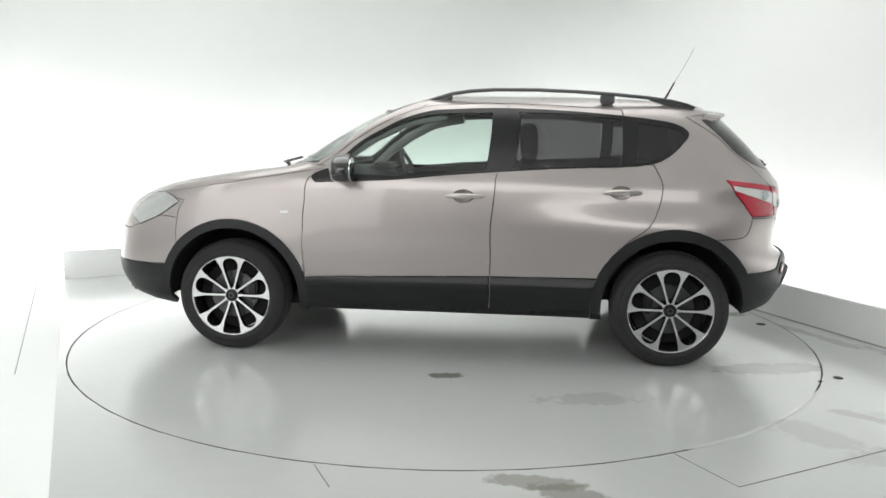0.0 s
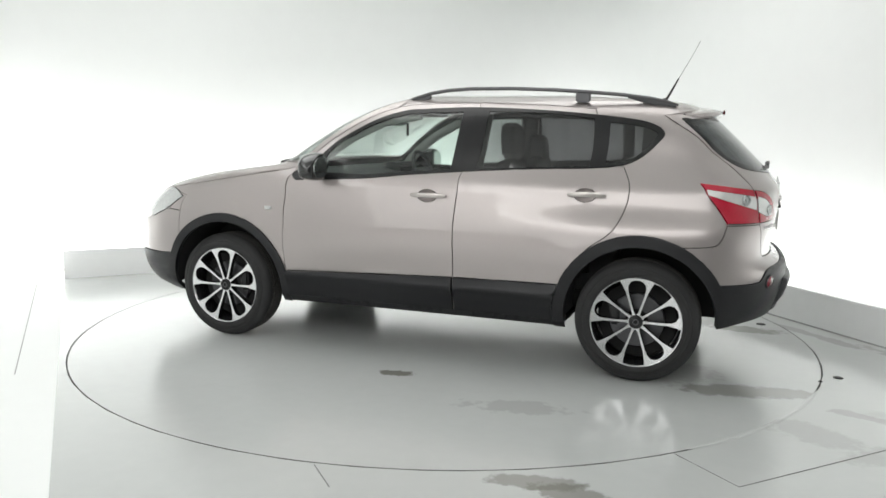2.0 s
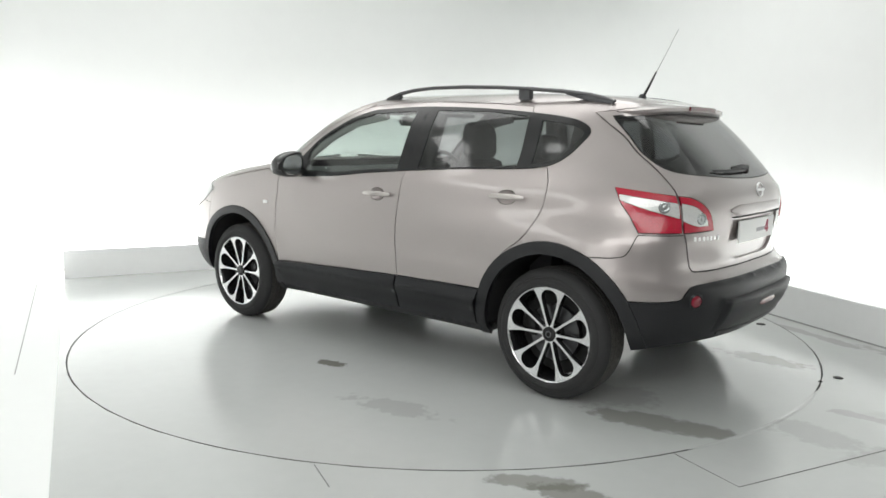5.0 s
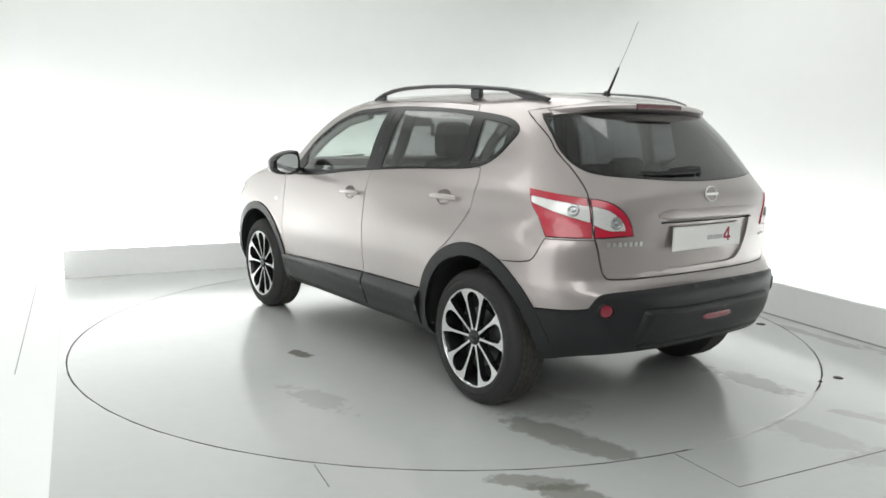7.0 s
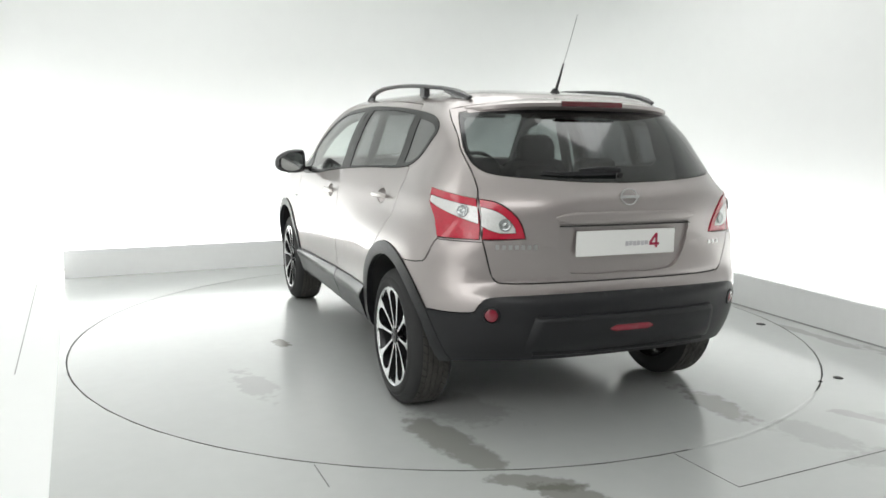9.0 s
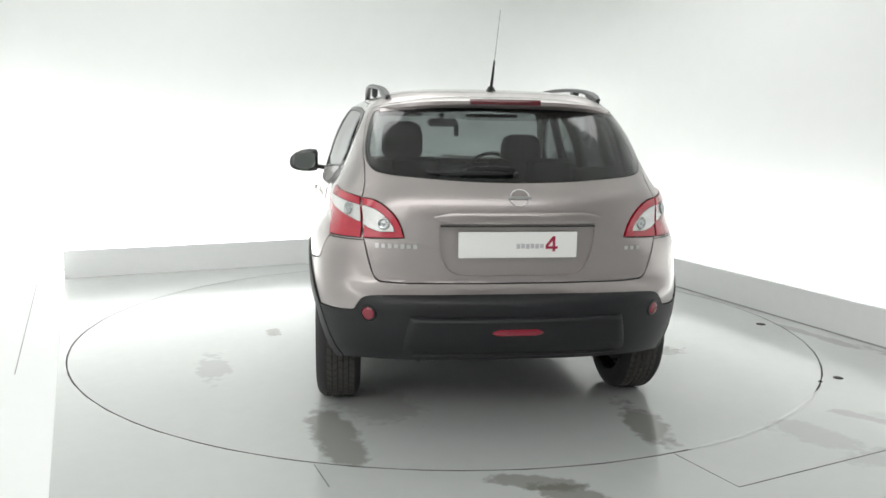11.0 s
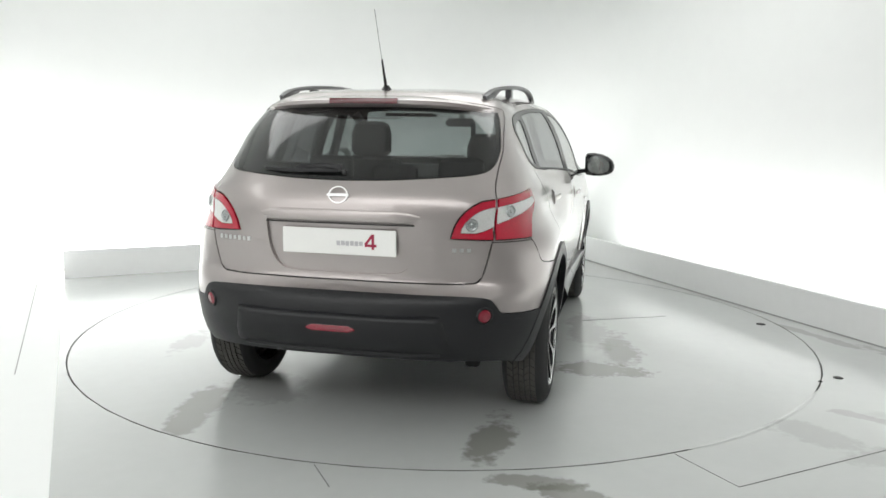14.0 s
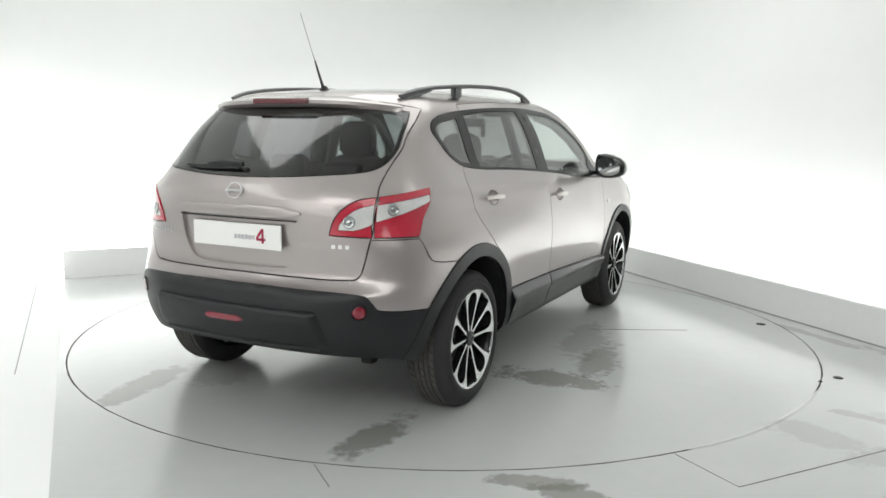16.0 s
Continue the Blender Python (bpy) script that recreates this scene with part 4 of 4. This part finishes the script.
def spoiler_and_mast():
    bm = bmesh.new()
    rows = []
    n = 28
    lip_line = []
    for k in range(n + 1):
        y = .565 - 1.13 * k / n
        q = abs(y) / .565
        out = .004 + .08 * (1 - q ** 3)
        top, low = on_tail(y, 1.505 - .055 * q ** 3, -.004), on_tail(y, 1.44 - .02 * q ** 3, .002)
        back = Vector((-1, 0, 0)) if abs(y) < 1e-3 else Vector((-1, .25 * y, 0)).normalized()
        edge = on_tail(y, 1.472 - .03 * q ** 3) + back * out
        mid = top.lerp(edge, .5) + Vector((0, 0, .006 * (1 - q ** 3)))
        lip_line.append(edge + Vector((-.003, 0, -.003)))
        rows.append([bm.verts.new(v) for v in (top, mid, edge + Vector((.012, 0, .008)), edge + Vector((0, 0, .002)), edge + Vector((.002, 0, -.014)), edge + Vector((.016, 0, -.024)), low)])
    for p, q in zip(rows, rows[1:]):
        for j in range(len(p) - 1):
            bm.faces.new((p[j], p[j + 1], q[j + 1], q[j]))
        bm.faces.new((p[-1], p[0], q[0], q[-1]))
    bm.faces.new(rows[0])
    bm.faces.new(rows[-1])
    lip = part("roof_spoiler", bm, PAINT, CAR, "champagne roof spoiler over the rear window", True, 40)
    part("brake_light", sweep(lip_line[10:19], .012, .026, 8, power=4), SMOKED, lip, "dark red high brake light")
    mast = part("aerial", sweep([(-1.425, 0, 1.535), (-1.44, 0, 1.555), (-1.47, 0, 1.61), (-1.505, 0, 1.68)], .016, .016, 10, taper=[1.3, 1.0, .8, .55]), BLACK_PLASTIC, CAR, "black roof aerial")
    part("aerial_base", lathe([(0, .03), (.012, .03), (.024, .012), (.03, 0.0), (0, 0)], 20, Matrix.Translation((-1.428, 0, 1.53)) @ Matrix.Rotation(radians(90), 4, "X")), BLACK_PLASTIC, mast)
    part("aerial_whip", sweep([(-1.503, 0, 1.675), (-1.56, 0, 1.78), (-1.62, 0, 1.90)], .0024, .0024, 6), STEEL, mast, "thin grey whip")


def tailgate_details():
    # ridge above the plate
    pts = [on_tail(.36 - .72 * k / 16, .972, .004) for k in range(17)]
    part("plate_garnish", sweep(pts, .017, .052, 12, power=3, taper=[.25, .75] + [1] * 13 + [.75, .25]), PAINT, CAR, "painted ridge above the number plate")
    # dark strip standing in for the shade under the ridge
    pts = [on_tail(.335 - .67 * k / 16, .938, .003) for k in range(17)]
    part("garnish_shadow_strip", sweep(pts, .02, .005, 6, power=4), DARK_GAP, CAR)
    plate = part("number_plate", boxes(((-2.1085, 0, .858), (.008, .518, .112)), bevel=.003), PLATE_WHITE, CAR, "white dealer number plate with faint printed bars")
    for k in range(6):
        part("print_bar", boxes(((-2.1135, -.0 - k * .0205, .852 + .001 * (k % 2)), (.002, .016, .02 if k < 5 else .018))), GREY_INK, plate)
    for c, size, turn in (((-2.1135, -.156, .862), (.002, .011, .066), 0), ((-2.1135, -.146, .846), (.002, .052, .011), 0), ((-2.1135, -.1385, .871), (.002, .011, .052), 38)):
        part("print_stroke", boxes(((0, 0, 0), size), m=pose(*c, turn)), RED_INK, plate)
    # round emblem
    bm = lathe([(.0385, 0), (.039, .006), (.0435, .006), (.044, 0)], 40, Matrix.Translation((-2.110, 0, 1.06)) @ Matrix.Rotation(radians(8), 4, "Y") @ Matrix.Rotation(radians(90), 4, "Z"))
    bmesh.ops.scale(bm, verts=bm.verts, vec=(1, 1, .84), space=Matrix.Translation((2.110, 0, -1.06)))
    emblem = part("emblem", bm, CHROME, CAR, "chrome ring emblem")
    part("emblem_bar", boxes(((-2.117, 0, 1.06), (.008, .098, .012)), bevel=.002), CHROME, emblem)
    # lettering as plain raised bars
    for k in range(7):
        y = .598 - k * .0265
        p = on_tail(y, .848, .002)
        part("badge_bar", boxes(((0, 0, 0), (.003, .017, .021 - .003 * (k % 2))), m=pose(*p, 0, 0, -(18 - k * 1.6)), bevel=.0015), CHROME, CAR)
    for k in range(3):
        p = on_tail(-(.50 + k * .03), .835, .002)
        part("badge_bar", boxes(((0, 0, 0), (.003, .018, .017)), m=pose(*p, 0, 0, 14 + k * 1.6), bevel=.0015), CHROME, CAR)
    # rear wiper
    pivot = on_tail(.01, 1.158, .022)
    arm = part("rear_wiper", sweep([pivot, on_tail(.1, 1.160, .03), on_tail(.22, 1.158, .022)], .018, .022, 8, power=3, taper=[1.2, 1, .6]), BLACK_PLASTIC, CAR, "black rear wiper arm")
    part("wiper_blade", sweep([on_tail(.03, 1.152, .012), on_tail(.2, 1.150, .014), on_tail(.30, 1.151, .012), on_tail(.385, 1.157, .01)], .012, .02, 8, power=3, taper=[.8, 1, .8, .5]), BLACK_PLASTIC, arm)
    part("wiper_pivot", lathe([(0, .016), (.009, .014), (.012, 0), (0, 0)], 16, Matrix.Translation(on_tail(0, 1.152, 0)) @ Matrix.Rotation(radians(90), 4, "Z")), BLACK_PLASTIC, arm)
    # bumper reflectors, fog lamp, lip
    for s in (1, -1):
        p = on_tail(.634 * s, .562, .004)
        u, h = place("y", .634, .562)
        nrm = normal_of(u, h)
        nrm = Vector((nrm.x, nrm.y * s, nrm.z))
        m = Matrix.Translation(p) @ nrm.to_track_quat("Y", "Z").to_matrix().to_4x4()
        part("reflector", lathe([(0, .010), (.02, .0095), (.028, .006), (.029, 0), (0, 0)], 24, m), DEEP_RED, CAR, "round red reflector")
        part("reflector_bezel", lathe([(.029, 0), (.031, .008), (.036, .007), (.040, 0)], 24, m), BLACK_PLASTIC, CAR)
    pts = [on_tail(.12 - .22 * k / 8, .502, .026) for k in range(9)]
    part("fog_light", sweep(pts, .012, .037, 8, power=3, taper=[.5] + [1] * 7 + [.5]), DEEP_RED, CAR, "red rear fog light")
    bm = bmesh.new()
    rows = []
    for k in range(41):
        q = -1 + 2 * k / 40
        end = ease((1 - abs(q)) / .05)
        rows.append([bm.verts.new(on_tail(q * (.465 + .25 * (.56 - z)), z, .002 + off * end)) for z, off in STEP])
    for p, q in zip(rows, rows[1:]):
        for j in range(len(STEP) - 1):
            bm.faces.new((p[j], p[j + 1], q[j + 1], q[j]))
    part("bumper_step", bm, BLACK_PLASTIC, CAR, "raised centre of the black bumper", True, 60)
    shelf = [on_tail(.45 - .9 * k / 14, .385, .004) for k in range(15)]
    part("bumper_lip", sweep(shelf, .02, .02, 8), BLACK_PLASTIC, CAR)
    # lamp bulbs behind the clear lenses
    for s in (1, -1):
        for y, z in ((.568, .943), (.712, .997)):
            p = on_tail(y * s, z, .0075)
            u, h = place("y", y, z)
            nrm = normal_of(u, h)
            m = Matrix.Translation(p) @ Vector((nrm.x, nrm.y * s, nrm.z)).to_track_quat("Y", "Z").to_matrix().to_4x4()
            part("lamp_bulb", lathe([(0, .0035), (.005, .0035), (.008, .0015), (.018, .0015), (.022, .004), (.026, .0035), (.028, 0)], 24, m), BULB_GREY, CAR, "grey round bulb reflector")
        part("wing_badge", boxes(((0, 0, 0), (.05, .006, .022)), m=Matrix.Translation(on_side(.875, .85, s, .003)), bevel=.003), CHROME, CAR, "small chrome wing badge")
        part("headlamp_unit", lathe([(0, .03), (.04, .026), (.06, .0)], 20, Matrix.Translation((1.66, .74 * s, .86))), STEEL, CAR)
        part("wiper_arm", sweep([(.93, .62 * s, 1.128), (1.02, .4 * s, 1.13), (1.0, .1 * s, 1.15)], .03, .018, 8), BLACK_PLASTIC, CAR)


def cabin():
    for x, s in ((-.30, 1), (-.30, -1)):
        y = .37 * s
        up = .02 if s > 0 else -.05
        seat = new("front_seat")
        seat.parent = CAR
        tagged(seat, "dark grey cloth front seat")
        bm = bmesh.new()
        blob(bm, [((x - .16, y, .60), .07, .21, 4), ((x - .18, y, .75), .085, .25, 4), ((x - .215, y, .95), .08, .255, 4), ((x - .245, y, 1.08), .07, .235, 4), ((x - .265, y, 1.16), .055, .18, 4), ((x - .27, y, 1.18), .03, .12, 3)])
        part("backrest", bm, SEAT_CLOTH, seat)
        bm = bmesh.new()
        blob(bm, [((x - .265, y, 1.15 + up), .035, .09, 3), ((x - .265, y, 1.19 + up), .055, .125, 3.5), ((x - .26, y, 1.30 + up), .058, .125, 3.5), ((x - .255, y, 1.355 + up), .05, .105, 3.5), ((x - .252, y, 1.375 + up), .025, .07, 3)])
        part("headrest", bm, SEAT_CLOTH, seat)
        part("cushion", boxes(((x + .06, y, .55), (.5, .48, .16)), bevel=.05), SEAT_CLOTH, seat)
    bench = new("rear_bench")
    bench.parent = CAR
    tagged(bench, "dark grey cloth rear bench")
    bm = bmesh.new()
    blob(bm, [((-1.16, 0, .5), .09, .60, 8), ((-1.2, 0, .8), .09, .63, 8), ((-1.25, 0, 1.0), .08, .62, 8), ((-1.265, 0, 1.05), .05, .60, 8)])
    part("backrest", bm, SEAT_CLOTH, bench)
    part("cushion", boxes(((-.92, 0, .5), (.5, 1.2, .16)), bevel=.05), SEAT_CLOTH, bench)
    for y in (.36, 0, -.36):
        bm = bmesh.new()
        top = 1.16 if y == 0 else 1.20
        blob(bm, [((-1.275, y, 1.06), .035, .09, 3), ((-1.275, y, 1.08), .05, .125, 3.5), ((-1.27, y, top - .02), .045, .12, 3.5), ((-1.27, y, top), .025, .09, 3)])
        part("headrest", bm, SEAT_CLOTH, bench)
    bm = bmesh.new()
    blob(bm, [((.68, 0, .55), .16, .74, 8), ((.62, 0, .85), .2, .78, 8), ((.66, 0, 1.0), .24, .79, 8), ((.72, 0, 1.06), .2, .77, 8), ((.74, 0, 1.08), .14, .72, 8)])
    part("dashboard", bm, DASH, CAR)
    part("instrument_hood", boxes(((.50, -.37, 1.08), (.16, .36, .06)), bevel=.025), DASH, CAR)
    bm = bmesh.new()
    m = pose(.30, -.37, 1.02, 0, -66, 0)
    rim = []
    for k in range(28):
        a = 2 * math.pi * k / 28
        ring = []
        for j in range(8):
            b = 2 * math.pi * j / 8
            ring.append(bm.verts.new(m @ Vector(((.18 + .015 * math.cos(b)) * math.cos(a), (.18 + .015 * math.cos(b)) * math.sin(a), .015 * math.sin(b)))))
        rim.append(ring)
    for k in range(28):
        p, q = rim[k], rim[(k + 1) % 28]
        for j in range(8):
            bm.faces.new((p[j], p[(j + 1) % 8], q[(j + 1) % 8], q[j]))
    wheel_ring = part("steering_wheel", bm, DASH, CAR, "black steering wheel")
    part("wheel_hub", boxes(((0, 0, -.02), (.13, .34, .03)), ((-.08, 0, -.02), (.14, .04, .025)), m=m, bevel=.01), DASH, wheel_ring)
    part("mirror", boxes(((.36, 0, 1.405), (.03, .22, .06)), bevel=.014), DASH, CAR, "dark rear-view mirror")
    part("mirror_stem", boxes(((.40, 0, 1.45), (.05, .03, .06)), bevel=.01), DASH, CAR)
    part("hanging_tag", boxes(((.34, -.10, 1.35), (.006, .035, .09)), bevel=.002), DASH, CAR, "dark tag hanging from the mirror")
    for s in (1, -1):
        part("sun_visor", boxes(((.25, .34 * s, 1.455), (.16, .36, .02)), m=Matrix(), bevel=.008), HEADLINER, CAR)
        bm = bmesh.new()
        blob(bm, [((-.405, .745 * s, .6), .06, .02, 3), ((-.41, .72 * s, 1.05), .05, .02, 3), ((-.45, .60 * s, 1.44), .05, .02, 3)])
        part("pillar_trim", bm, DASH, CAR)
        pts = [on_side(x, z, s, -.035) for x, z in ((.66, 1.075), (.52, 1.2), (.36, 1.315), (.17, 1.415), (-.06, 1.465))]
        part("windscreen_pillar_trim", sweep(pts, .05, .07, 10, power=2.6), PALE_TRIM, CAR, "pale grey windscreen pillar trim")
    for s in (1, -1):
        bm = bmesh.new()
        loops = []
        for x in (-1.37, -1.44, -1.52, -1.62):
            loops.append([bm.verts.new((x, (on_side(x, z, 1, -.03).y) * s, z)) for z in (.95, 1.05, 1.15, 1.25, 1.33, 1.40)])
        for a, b in zip(loops, loops[1:]):
            for k in range(5):
                bm.faces.new((a[k], a[k + 1], b[k + 1], b[k]))
        part("rear_pillar_trim", bm, DASH, CAR)
    part("load_cover", boxes(((-1.58, 0, 1.0), (.55, 1.1, .015)), bevel=.004), DASH, CAR)


door_handles()
roof_rails()
door_mirrors()
spoiler_and_mast()
tailgate_details()
cabin()


def motions():
    """The turntable turns steadily and carries the car."""
    rows = [k * 0.5 for k in range(33)]
    turn = [174.02 - 6.8044 * t - 0.0092 * t * t for t in rows]
    walk(TABLE, [(t, pose(0, 0, 0, 0, 0, a)) for t, a in zip(rows, turn)])
    walk(CAR, [(t, pose(0, 0, 0, 0, 0, a) @ pose(0, -0.016, LIFT)) for t, a in zip(rows, turn)])


motions()
